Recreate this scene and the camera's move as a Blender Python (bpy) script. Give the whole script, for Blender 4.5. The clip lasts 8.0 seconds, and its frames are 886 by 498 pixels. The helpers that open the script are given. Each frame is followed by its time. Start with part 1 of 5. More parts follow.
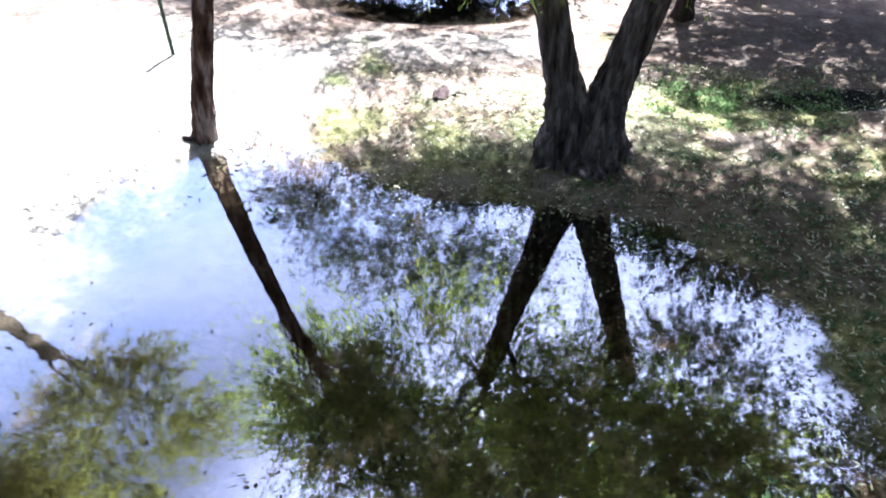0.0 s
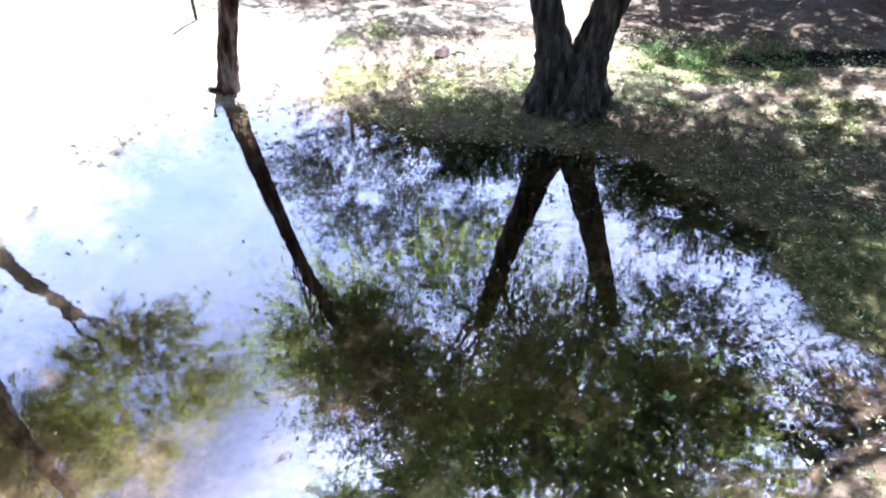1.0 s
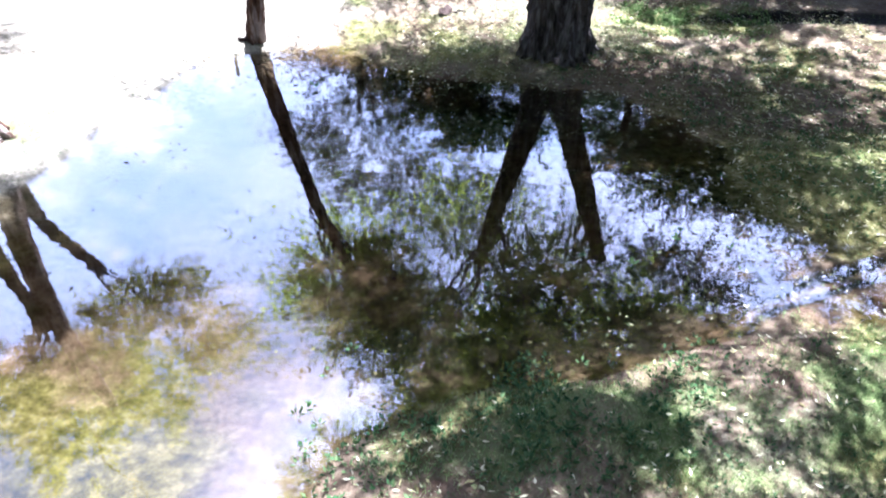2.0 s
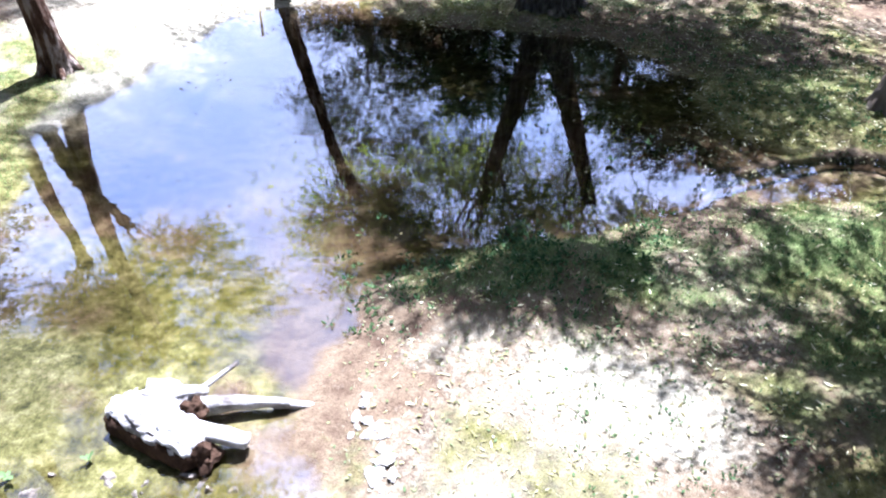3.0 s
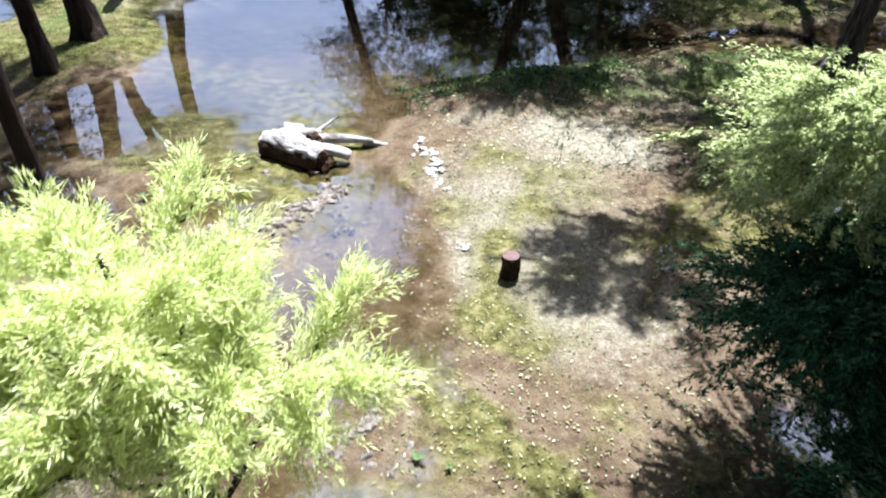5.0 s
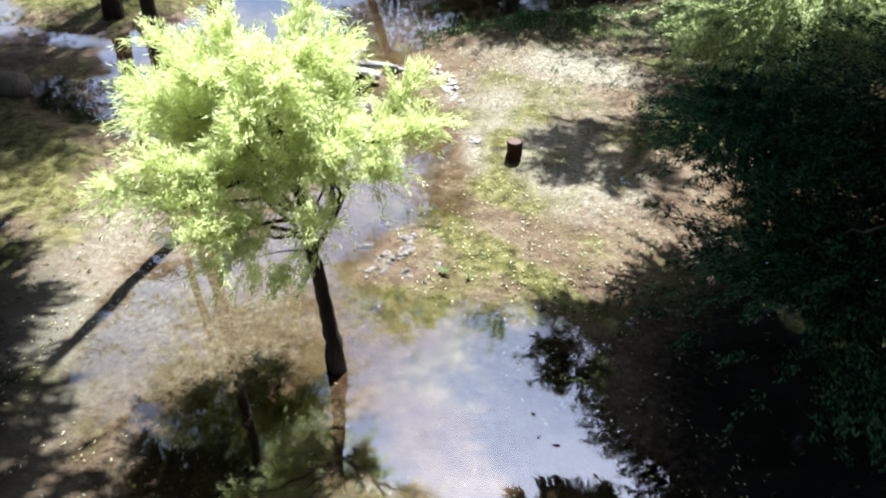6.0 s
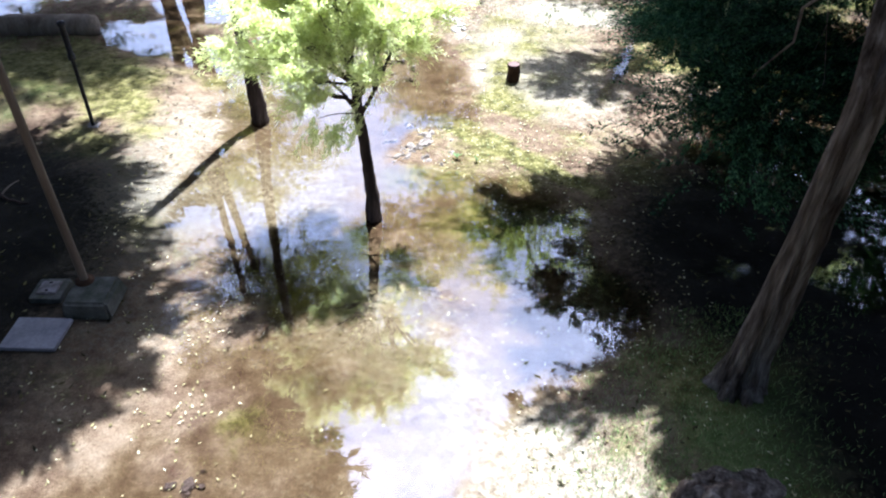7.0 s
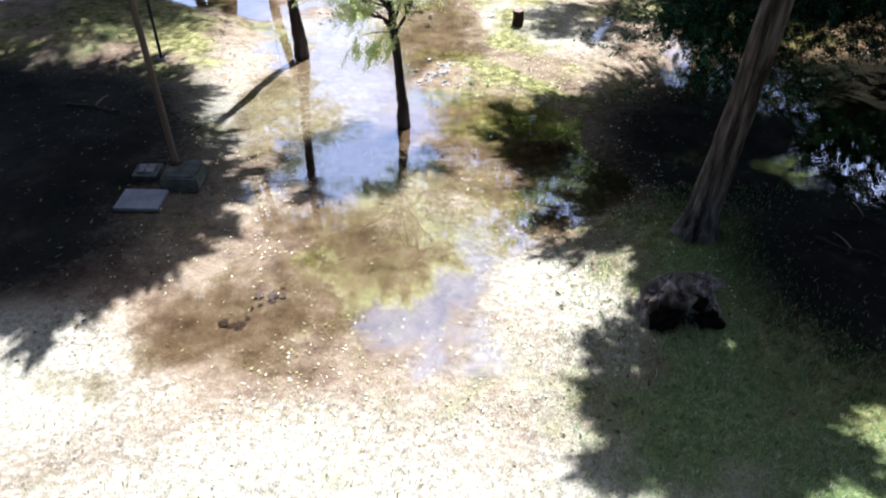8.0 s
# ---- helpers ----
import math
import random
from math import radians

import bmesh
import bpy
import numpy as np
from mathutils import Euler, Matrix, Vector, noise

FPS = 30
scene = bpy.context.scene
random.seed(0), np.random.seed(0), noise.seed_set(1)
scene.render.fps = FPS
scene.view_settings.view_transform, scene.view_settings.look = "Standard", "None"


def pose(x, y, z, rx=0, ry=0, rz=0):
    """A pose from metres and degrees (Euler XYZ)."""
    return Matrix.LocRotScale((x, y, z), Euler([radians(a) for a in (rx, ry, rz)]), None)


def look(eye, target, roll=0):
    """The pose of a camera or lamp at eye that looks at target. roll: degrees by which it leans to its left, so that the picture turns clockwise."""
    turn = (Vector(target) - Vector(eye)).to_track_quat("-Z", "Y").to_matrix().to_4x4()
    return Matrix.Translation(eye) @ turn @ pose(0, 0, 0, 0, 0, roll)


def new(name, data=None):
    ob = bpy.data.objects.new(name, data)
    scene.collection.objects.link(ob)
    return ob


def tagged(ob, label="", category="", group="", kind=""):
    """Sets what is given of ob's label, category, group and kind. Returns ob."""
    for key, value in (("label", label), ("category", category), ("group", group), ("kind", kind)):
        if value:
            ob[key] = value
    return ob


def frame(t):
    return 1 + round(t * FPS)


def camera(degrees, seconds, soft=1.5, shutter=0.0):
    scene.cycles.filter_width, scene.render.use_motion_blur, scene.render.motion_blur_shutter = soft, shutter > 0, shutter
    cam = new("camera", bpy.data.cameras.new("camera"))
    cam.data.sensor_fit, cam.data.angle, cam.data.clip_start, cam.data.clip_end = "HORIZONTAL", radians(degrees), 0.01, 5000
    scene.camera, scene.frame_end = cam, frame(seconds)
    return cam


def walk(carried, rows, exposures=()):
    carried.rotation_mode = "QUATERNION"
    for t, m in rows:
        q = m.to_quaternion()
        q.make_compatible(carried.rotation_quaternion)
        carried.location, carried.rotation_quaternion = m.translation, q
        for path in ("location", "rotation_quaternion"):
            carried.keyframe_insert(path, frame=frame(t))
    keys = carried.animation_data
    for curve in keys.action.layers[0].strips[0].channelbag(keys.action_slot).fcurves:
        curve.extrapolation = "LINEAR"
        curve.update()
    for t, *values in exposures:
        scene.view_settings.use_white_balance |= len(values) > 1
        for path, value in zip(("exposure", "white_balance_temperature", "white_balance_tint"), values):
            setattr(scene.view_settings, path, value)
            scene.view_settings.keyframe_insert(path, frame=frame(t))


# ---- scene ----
cam = camera(61.7, 8.0, soft=2.0, shutter=0.15)
METRES, EYE, TILT, LEAN, TURN = 16.0, 4.87, -38.2, 0.23, 0.0
ROWS = [
    (0.0, 0.0, 0.0, 0.0, 0.0, 0.0, -0.0),
    (0.5, -0.0009, -0.0294, -0.0241, -0.06, 0.02, -0.03),
    (1.0, -0.0019, -0.0647, -0.0534, -0.11, 0.03, -0.07),
    (2.5, -0.0103, -0.1939, -0.164, -0.28, 0.44, -0.27),
    (3.0, -0.0157, -0.2432, -0.2032, -0.34, 0.4, -0.31),
    (3.5, -0.0213, -0.2939, -0.2433, -0.4, 0.42, -0.34),
    (4.0, -0.0271, -0.347, -0.2836, -0.42, 0.37, -0.35),
    (5.5, -0.0464, -0.5088, -0.4099, -0.53, 0.35, -0.35),
    (6.0, -0.053, -0.5647, -0.4528, -0.5, 0.3, -0.36),
    (6.5, -0.0586, -0.62, -0.4963, -0.51, 0.3, -0.27),
    (7.0, -0.0631, -0.6751, -0.5384, -0.45, 0.23, -0.28),
    (7.5, -0.0687, -0.729, -0.5793, -0.37, 0.1, -0.25),
    (8.0, -0.0782, -0.7808, -0.6189, -0.41, 0.05, -0.22),
]
walk(cam, [(t, pose(0, 0, EYE, TILT, LEAN, TURN) @ pose(METRES * x, METRES * y, METRES * z, 90 + pitch, roll, yaw)) for t, x, y, z, yaw, pitch, roll in ROWS], exposures=[(0.0, 3.68, 4950, 22), (1.2, 3.63, 4950, 22), (2.5, 3.35, 5050, 22), (3.5, 2.74, 5000, 17), (4.2, 2.65, 5050, 16), (5.5, 1.87, 5600, 10), (6.5, 2.42, 5300, 12), (7.0, 2.67, 5200, 15), (8.0, 2.56, 5200, 14)])

# ---- world, sun, sky ----
SKY, HALO, HALO_EDGE, LOW_HAZE = 0.25, 4.4, 0.86, 3.0
SUN_EL, SUN_AZ = radians(67), math.atan2(0.316, 0.949)      # azimuth from +y towards +x
sun_dir = Vector((math.sin(SUN_AZ) * math.cos(SUN_EL), math.cos(SUN_AZ) * math.cos(SUN_EL), math.sin(SUN_EL)))
sun_data = bpy.data.lights.new("sun", "SUN")
sun_data.energy, sun_data.angle, sun_data.color = 6.4, radians(0.55), (1.0, 0.96, 0.89)
sun_ob = new("sun", sun_data)
sun_ob.matrix_world = look(sun_dir * 60, (0, 0, 0))

world = bpy.data.worlds.new("sky")
scene.world = world
world.use_nodes = True
wn, wl = world.node_tree.nodes, world.node_tree.links
sky = wn.new("ShaderNodeTexSky")
sky.sky_type, sky.sun_disc = "NISHITA", False
sky.sun_elevation, sky.sun_rotation = SUN_EL, SUN_AZ
sky.air_density, sky.dust_density, sky.ozone_density = 1.0, 3.0, 1.0
# thin haze and cloud, brightest round the sun
w_co = wn.new("ShaderNodeTexCoord")
w_dot = wn.new("ShaderNodeVectorMath")
w_dot.operation = "DOT_PRODUCT"
w_dot.inputs[1].default_value = sun_dir
w_halo = wn.new("ShaderNodeMapRange")
w_halo.interpolation_type = "SMOOTHSTEP"
w_halo.inputs["From Min"].default_value, w_halo.inputs["From Max"].default_value = HALO_EDGE, 0.97
w_map = wn.new("ShaderNodeMapping")
w_map.inputs["Scale"].default_value = (1.0, 1.0, 1.6)
w_noise = wn.new("ShaderNodeTexNoise")
w_noise.inputs["Scale"].default_value, w_noise.inputs["Detail"].default_value = 4.5, 7.0
w_ramp = wn.new("ShaderNodeMapRange")
w_ramp.inputs["From Min"].default_value, w_ramp.inputs["From Max"].default_value = 0.35, 0.7
w_ramp.inputs["To Min"].default_value, w_ramp.inputs["To Max"].default_value = 0.8 * HALO, 1.2 * HALO
w_mul = wn.new("ShaderNodeMath")
w_mul.operation = "MULTIPLY"
w_veil = wn.new("ShaderNodeVectorMath")
w_veil.operation = "SCALE"
w_tone = wn.new("ShaderNodeMixRGB")
w_tone.inputs[1].default_value = (0.84, 0.98, 1.38, 1)
w_tone.inputs[2].default_value = (1.22, 1.25, 1.50, 1)
w_cut = wn.new("ShaderNodeMapRange")
w_cut.inputs["From Min"].default_value, w_cut.inputs["From Max"].default_value = 0.34, 0.52
w_sky = wn.new("ShaderNodeVectorMath")
w_sky.operation = "SCALE"
w_sky.inputs["Scale"].default_value = SKY
w_sum = wn.new("ShaderNodeVectorMath")
w_sum.operation = "ADD"
wl.new(w_co.outputs["Generated"], w_dot.inputs[0])
wl.new(w_dot.outputs["Value"], w_halo.inputs["Value"])
wl.new(w_co.outputs["Generated"], w_map.inputs["Vector"])
wl.new(w_map.outputs[0], w_noise.inputs["Vector"])
wl.new(w_noise.outputs[0], w_ramp.inputs["Value"])
wl.new(w_halo.outputs[0], w_mul.inputs[0])
wl.new(w_ramp.outputs[0], w_mul.inputs[1])
wl.new(w_noise.outputs[0], w_cut.inputs["Value"])
wl.new(w_cut.outputs[0], w_tone.inputs[0])
wl.new(w_tone.outputs[0], w_veil.inputs[0])
# milky haze low over the horizon, on the sun's side
w_z = wn.new("ShaderNodeSeparateXYZ")
w_low = wn.new("ShaderNodeMapRange")
w_low.interpolation_type = "SMOOTHSTEP"
w_low.inputs["From Min"].default_value, w_low.inputs["From Max"].default_value = 0.79, 0.52
w_low.inputs["To Min"].default_value, w_low.inputs["To Max"].default_value = 0.0, LOW_HAZE
w_add = wn.new("ShaderNodeMath")
w_add.operation = "ADD"
wl.new(w_co.outputs["Generated"], w_z.inputs[0])
wl.new(w_z.outputs["Z"], w_low.inputs["Value"])
w_side = wn.new("ShaderNodeMapRange")
w_side.interpolation_type = "SMOOTHSTEP"
w_side.inputs["From Min"].default_value, w_side.inputs["From Max"].default_value = -0.15, 0.62
w_both = wn.new("ShaderNodeMath")
w_both.operation = "MULTIPLY"
wl.new(w_z.outputs["Y"], w_side.inputs["Value"])
wl.new(w_low.outputs[0], w_both.inputs[0])
wl.new(w_side.outputs[0], w_both.inputs[1])
wl.new(w_both.outputs[0], w_add.inputs[0])
wl.new(w_mul.outputs[0], w_add.inputs[1])
wl.new(w_add.outputs[0], w_veil.inputs["Scale"])
wl.new(sky.outputs[0], w_sky.inputs[0])
wl.new(w_sky.outputs[0], w_sum.inputs[0])
wl.new(w_veil.outputs[0], w_sum.inputs[1])
wl.new(w_sum.outputs[0], wn["Background"].inputs["Color"])
wn["Background"].inputs["Strength"].default_value = 0.1


# ---- materials ----
def material(name):
    m = bpy.data.materials.new(name)
    m.use_nodes = True
    m.node_tree.nodes["Principled BSDF"].inputs["Specular IOR Level"].default_value = 0.03
    return m, m.node_tree.nodes, m.node_tree.links, m.node_tree.nodes["Principled BSDF"]


def noise_node(n, l, scale, detail=6.0, rough=0.6, stretch=None, coord="Object"):
    co = n.new("ShaderNodeTexCoord")
    tex = n.new("ShaderNodeTexNoise")
    tex.inputs["Scale"].default_value, tex.inputs["Detail"].default_value = scale, detail
    tex.inputs["Roughness"].default_value = rough
    if stretch:
        mp = n.new("ShaderNodeMapping")
        mp.inputs["Scale"].default_value = stretch
        l.new(co.outputs[coord], mp.inputs["Vector"])
        l.new(mp.outputs[0], tex.inputs["Vector"])
    else:
        l.new(co.outputs[coord], tex.inputs["Vector"])
    return tex


def ramp(n, l, source, stops):
    r = n.new("ShaderNodeValToRGB")
    e = r.color_ramp.elements
    while len(e) < len(stops):
        e.new(0.5)
    for el, (p, c) in zip(e, stops):
        el.position, el.color = p, (*c, 1)
    l.new(source, r.inputs[0])
    return r


def mixed(n, l, fac, a, b, mode="MIX"):
    m = n.new("ShaderNodeMixRGB")
    m.blend_type = mode
    for i, v in ((0, fac), (1, a), (2, b)):
        if isinstance(v, (int, float)):
            m.inputs[i].default_value = v
        elif isinstance(v, tuple):
            m.inputs[i].default_value = (*v, 1)
        else:
            l.new(v, m.inputs[i])
    return m


def bumped(n, l, height, b, strength, distance=0.02):
    bp = n.new("ShaderNodeBump")
    bp.inputs["Strength"].default_value, bp.inputs["Distance"].default_value = strength, distance
    l.new(height, bp.inputs["Height"])
    l.new(bp.outputs[0], b.inputs["Normal"])


def surface(name, stops, scale, fine, rough=0.8, bump=0.4, dist=0.02, stretch=None, metal=0.0, blotch=0.35):
    """A two-scale noisy surface: broad stains and fine grain."""
    m, n, l, b = material(name)
    broad = noise_node(n, l, scale, 5.0, 0.6, stretch)
    grain = noise_node(n, l, fine, 6.0, 0.7, stretch)
    r = ramp(n, l, broad.outputs[0], stops)
    g = ramp(n, l, grain.outputs[0], [(0.3, (0.55, 0.55, 0.55)), (0.7, (1.0, 1.0, 1.0))])
    c = mixed(n, l, blotch * 2, r.outputs[0], g.outputs[0], "MULTIPLY")
    l.new(c.outputs[0], b.inputs["Base Color"])
    b.inputs["Roughness"].default_value, b.inputs["Metallic"].default_value = rough, metal
    bumped(n, l, grain.outputs[0], b, bump, dist)
    return m


def leaf_material(name, dark, mid, light, passing=0.45):
    m, n, l, b = material(name)
    geo = n.new("ShaderNodeNewGeometry")
    r = ramp(n, l, geo.outputs["Random Per Island"], [(0.0, dark), (0.55, mid), (1.0, light)])
    tr = n.new("ShaderNodeBsdfTranslucent")
    mx = n.new("ShaderNodeMixShader")
    mx.inputs[0].default_value = passing
    l.new(r.outputs[0], b.inputs["Base Color"])
    l.new(r.outputs[0], tr.inputs["Color"])
    b.inputs["Roughness"].default_value = 0.65
    l.new(b.outputs[0], mx.inputs[1])
    l.new(tr.outputs[0], mx.inputs[2])
    l.new(mx.outputs[0], n["Material Output"].inputs["Surface"])
    return m


M_LEAF_YOUNG = leaf_material("young willow leaf", (0.40, 0.46, 0.14), (0.58, 0.63, 0.26), (0.73, 0.75, 0.43), 0.62)
M_LEAF_WILLOW = leaf_material("willow leaf", (0.07, 0.105, 0.018), (0.22, 0.275, 0.048), (0.42, 0.45, 0.10), 0.68)
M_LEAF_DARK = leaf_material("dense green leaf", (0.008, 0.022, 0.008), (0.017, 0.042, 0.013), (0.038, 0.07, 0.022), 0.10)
# one tree's foliage painted in three tones: shaded, half lit, sunlit
M_LEAF_LEAN_SHADED = leaf_material("feathery leaf painted as shaded", (0.002, 0.006, 0.003), (0.010, 0.027, 0.013), (0.055, 0.115, 0.046), 0.3)
M_LEAF_LEAN_HALF_LIT = leaf_material("outer bough leaf painted half lit", (0.006, 0.020, 0.011), (0.022, 0.062, 0.03), (0.08, 0.17, 0.075), 0.4)
M_LEAF_LEAN_SUNLIT = leaf_material("feathery leaf painted as sunlit", (0.13, 0.18, 0.06), (0.34, 0.39, 0.15), (0.56, 0.59, 0.30), 0.35)
M_LEAF_GREY = leaf_material("sparse grey green leaf", (0.042, 0.0525, 0.035), (0.063, 0.077, 0.042), (0.098, 0.112, 0.056), 0.3)
M_LEAF_YELLOW = leaf_material("yellow green leaf", (0.10, 0.115, 0.016), (0.19, 0.20, 0.03), (0.29, 0.28, 0.055), 0.5)
M_LITTER = leaf_material("fallen leaf", (0.07, 0.06, 0.022), (0.20, 0.18, 0.08), (0.42, 0.39, 0.26), 0.15)
M_LITTER_DARK = leaf_material("dark fallen leaf", (0.014, 0.0126, 0.007), (0.042, 0.035, 0.014), (0.098, 0.091, 0.035), 0.1)
M_WEED = leaf_material("bank weed leaf", (0.02, 0.045, 0.018), (0.04, 0.08, 0.028), (0.09, 0.13, 0.05), 0.3)
M_BARK = surface("grey brown bark", [(0.34, (0.045, 0.034, 0.027)), (0.5, (0.18, 0.148, 0.122)), (0.66, (0.38, 0.33, 0.285))], 11, 45, 0.92, 1.0, 0.2, (1, 1, 0.11), blotch=0.5)
M_BARK_RED = surface("reddish bark", [(0.36, (0.03, 0.016, 0.010)), (0.5, (0.12, 0.07, 0.046)), (0.6, (0.34, 0.27, 0.22))], 7, 24, 0.9, 1.0, 0.07, (1, 1, 0.25), blotch=0.5)
M_BARK_DARK = surface("dark bark", [(0.3, (0.0176, 0.0128, 0.0104)), (0.7, (0.056, 0.04, 0.032))], 8, 30, 0.9, 1.0, 0.03, (1, 1, 0.2))
M_BARK_PALE = surface("pale tan bark", [(0.3, (0.112, 0.084, 0.063)), (0.7, (0.231, 0.189, 0.147))], 5, 24, 0.9, 0.8, 0.03, (1, 1, 0.2))
M_DEADWOOD = surface("bleached dead wood", [(0.3, (0.12, 0.10, 0.085)), (0.48, (0.40, 0.37, 0.34)), (0.7, (0.58, 0.55, 0.52))], 5, 30, 0.9, 1.0, 0.05, (0.5, 1, 1), blotch=0.5)
M_ROT = surface("rotten brown wood", [(0.3, (0.016, 0.009, 0.006)), (0.7, (0.075, 0.044, 0.027))], 9, 30, 0.95, 1.0, 0.03)
M_OLDWOOD = surface("weathered grey brown rotten wood", [(0.36, (0.016, 0.011, 0.008)), (0.5, (0.13, 0.098, 0.075)), (0.64, (0.34, 0.29, 0.245))], 6, 26, 0.95, 1.0, 0.04, (1, 1, 0.4), blotch=0.5)
M_HOLLOW_SHADE = surface("black painted hollow shade", [(0.3, (0.002, 0.0015, 0.001)), (0.7, (0.012, 0.008, 0.006))], 12, 40, 0.98, 1.0, 0.02)
M_CUT = surface("sawn wood end", [(0.3, (0.07, 0.045, 0.038)), (0.7, (0.15, 0.105, 0.09))], 10, 60, 0.85, 0.4, 0.01)
M_CONCRETE = surface("mossy concrete", [(0.3, (0.026, 0.029, 0.022)), (0.55, (0.058, 0.058, 0.050)), (0.8, (0.105, 0.102, 0.092))], 7, 40, 0.9, 0.5, 0.01)
M_SLAB = surface("grey slab", [(0.3, (0.10, 0.097, 0.105)), (0.7, (0.155, 0.15, 0.162))], 4, 30, 0.7, 0.3, 0.006)
M_PLATE = surface("rusty grey plate", [(0.3, (0.054, 0.045, 0.042)), (0.7, (0.162, 0.15, 0.15))], 9, 40, 0.6, 0.5, 0.008, None, 0.2)
M_POLE = surface("weathered wooden pole", [(0.3, (0.05, 0.038, 0.028)), (0.6, (0.11, 0.09, 0.07)), (0.8, (0.16, 0.14, 0.115))], 4, 24, 0.85, 0.7, 0.01, (1, 1, 0.12))
M_BLACK = surface("black painted metal", [(0.3, (0.012, 0.012, 0.013)), (0.7, (0.032, 0.032, 0.034))], 9, 60, 0.5, 0.2, 0.004, None, 0.3)
M_GREENPOST = surface("dark green painted post", [(0.3, (0.025, 0.04, 0.028)), (0.7, (0.06, 0.08, 0.055))], 9, 60, 0.5, 0.2, 0.004)
M_STONE = surface("pale broken stone", [(0.25, (0.13, 0.115, 0.095)), (0.7, (0.38, 0.35, 0.31))], 12, 60, 0.9, 0.6, 0.01)
M_DRYMUD = surface("dry grey brown mud", [(0.3, (0.05, 0.041, 0.032)), (0.5, (0.15, 0.127, 0.103)), (0.7, (0.255, 0.222, 0.186))], 16, 60, 0.95, 0.8, 0.015)
M_CLOD = surface("dark earth clod", [(0.3, (0.03, 0.02, 0.015)), (0.7, (0.09, 0.065, 0.05))], 12, 50, 0.95, 0.8, 0.02)


def ground_material():
    """Earth, straw and grass, with silt and painted shade, mixed by the ground's own cover map, with grain at two
    scales.
    """
    m, n, l, b = material("flooded meadow ground")
    cover = n.new("ShaderNodeVertexColor")
    cover.layer_name = "cover"
    sep = n.new("ShaderNodeSeparateColor")
    l.new(cover.outputs["Color"], sep.inputs[0])
    broad = noise_node(n, l, 1.6, 6, 0.65)
    fine = noise_node(n, l, 16, 8, 0.75)
    blade = noise_node(n, l, 60, 6, 0.75)
    mid = noise_node(n, l, 6.0, 7, 0.7)
    earth = mixed(n, l, 0.5, broad.outputs[0], mid.outputs[0])
    mud = ramp(n, l, earth.outputs[0], [(0.36, (0.056, 0.034, 0.022)), (0.5, (0.118, 0.085, 0.053)), (0.64, (0.185, 0.145, 0.098))])
    straw = ramp(n, l, fine.outputs[0], [(0.30, (0.10, 0.084, 0.056)), (0.5, (0.21, 0.187, 0.135)), (0.68, (0.32, 0.292, 0.225))])
    green = ramp(n, l, fine.outputs[0], [(0.30, (0.036, 0.058, 0.014)), (0.5, (0.088, 0.112, 0.038)), (0.70, (0.18, 0.195, 0.085))])
    olive = ramp(n, l, mid.outputs[0], [(0.34, (0.024, 0.024, 0.008)), (0.5, (0.10, 0.092, 0.030)), (0.66, (0.20, 0.18, 0.08))])
    where = n.new("ShaderNodeNewGeometry")
    xyz = n.new("ShaderNodeSeparateXYZ")
    l.new(where.outputs["Position"], xyz.inputs[0])
    wet = n.new("ShaderNodeMapRange")
    wet.inputs["From Min"].default_value, wet.inputs["From Max"].default_value = 0.10, 0.16
    l.new(xyz.outputs["Z"], wet.inputs["Value"])
    green = mixed(n, l, wet.outputs[0], olive.outputs[0], green.outputs[0])
    speck = ramp(n, l, blade.outputs[0], [(0.35, (0.55, 0.53, 0.5)), (0.62, (1.0, 1.0, 1.0))])

    def edge(channel, lo, hi):
        add = n.new("ShaderNodeMath")
        add.operation = "MULTIPLY_ADD"
        l.new(fine.outputs[0], add.inputs[0])
        add.inputs[1].default_value, add.inputs[2].default_value = 0.9, -0.45
        s = n.new("ShaderNodeMath")
        s.operation = "ADD"
        l.new(channel, s.inputs[0])
        l.new(add.outputs[0], s.inputs[1])
        mr = n.new("ShaderNodeMapRange")
        mr.inputs["From Min"].default_value, mr.inputs["From Max"].default_value = lo, hi
        l.new(s.outputs[0], mr.inputs["Value"])
        return mr.outputs[0]
    c = mixed(n, l, edge(sep.outputs[0], 0.3, 0.7), mud.outputs[0], straw.outputs[0])
    c = mixed(n, l, edge(sep.outputs[1], 0.3, 0.7), c.outputs[0], green.outputs[0])
    # black tone for pond silt and for shade painted on the ground
    silt_and_shade = ramp(n, l, broad.outputs[0], [(0.30, (0.005, 0.005, 0.004)), (0.55, (0.012, 0.011, 0.008)), (0.75, (0.03, 0.026, 0.018))])
    c = mixed(n, l, edge(sep.outputs[2], 0.2, 0.8), c.outputs[0], silt_and_shade.outputs[0])
    c = mixed(n, l, 0.8, c.outputs[0], speck.outputs[0], "MULTIPLY")
    l.new(c.outputs[0], b.inputs["Base Color"])
    b.inputs["Roughness"].default_value = 0.95
    bumped(n, l, fine.outputs[0], b, 0.9, 0.05)
    return m


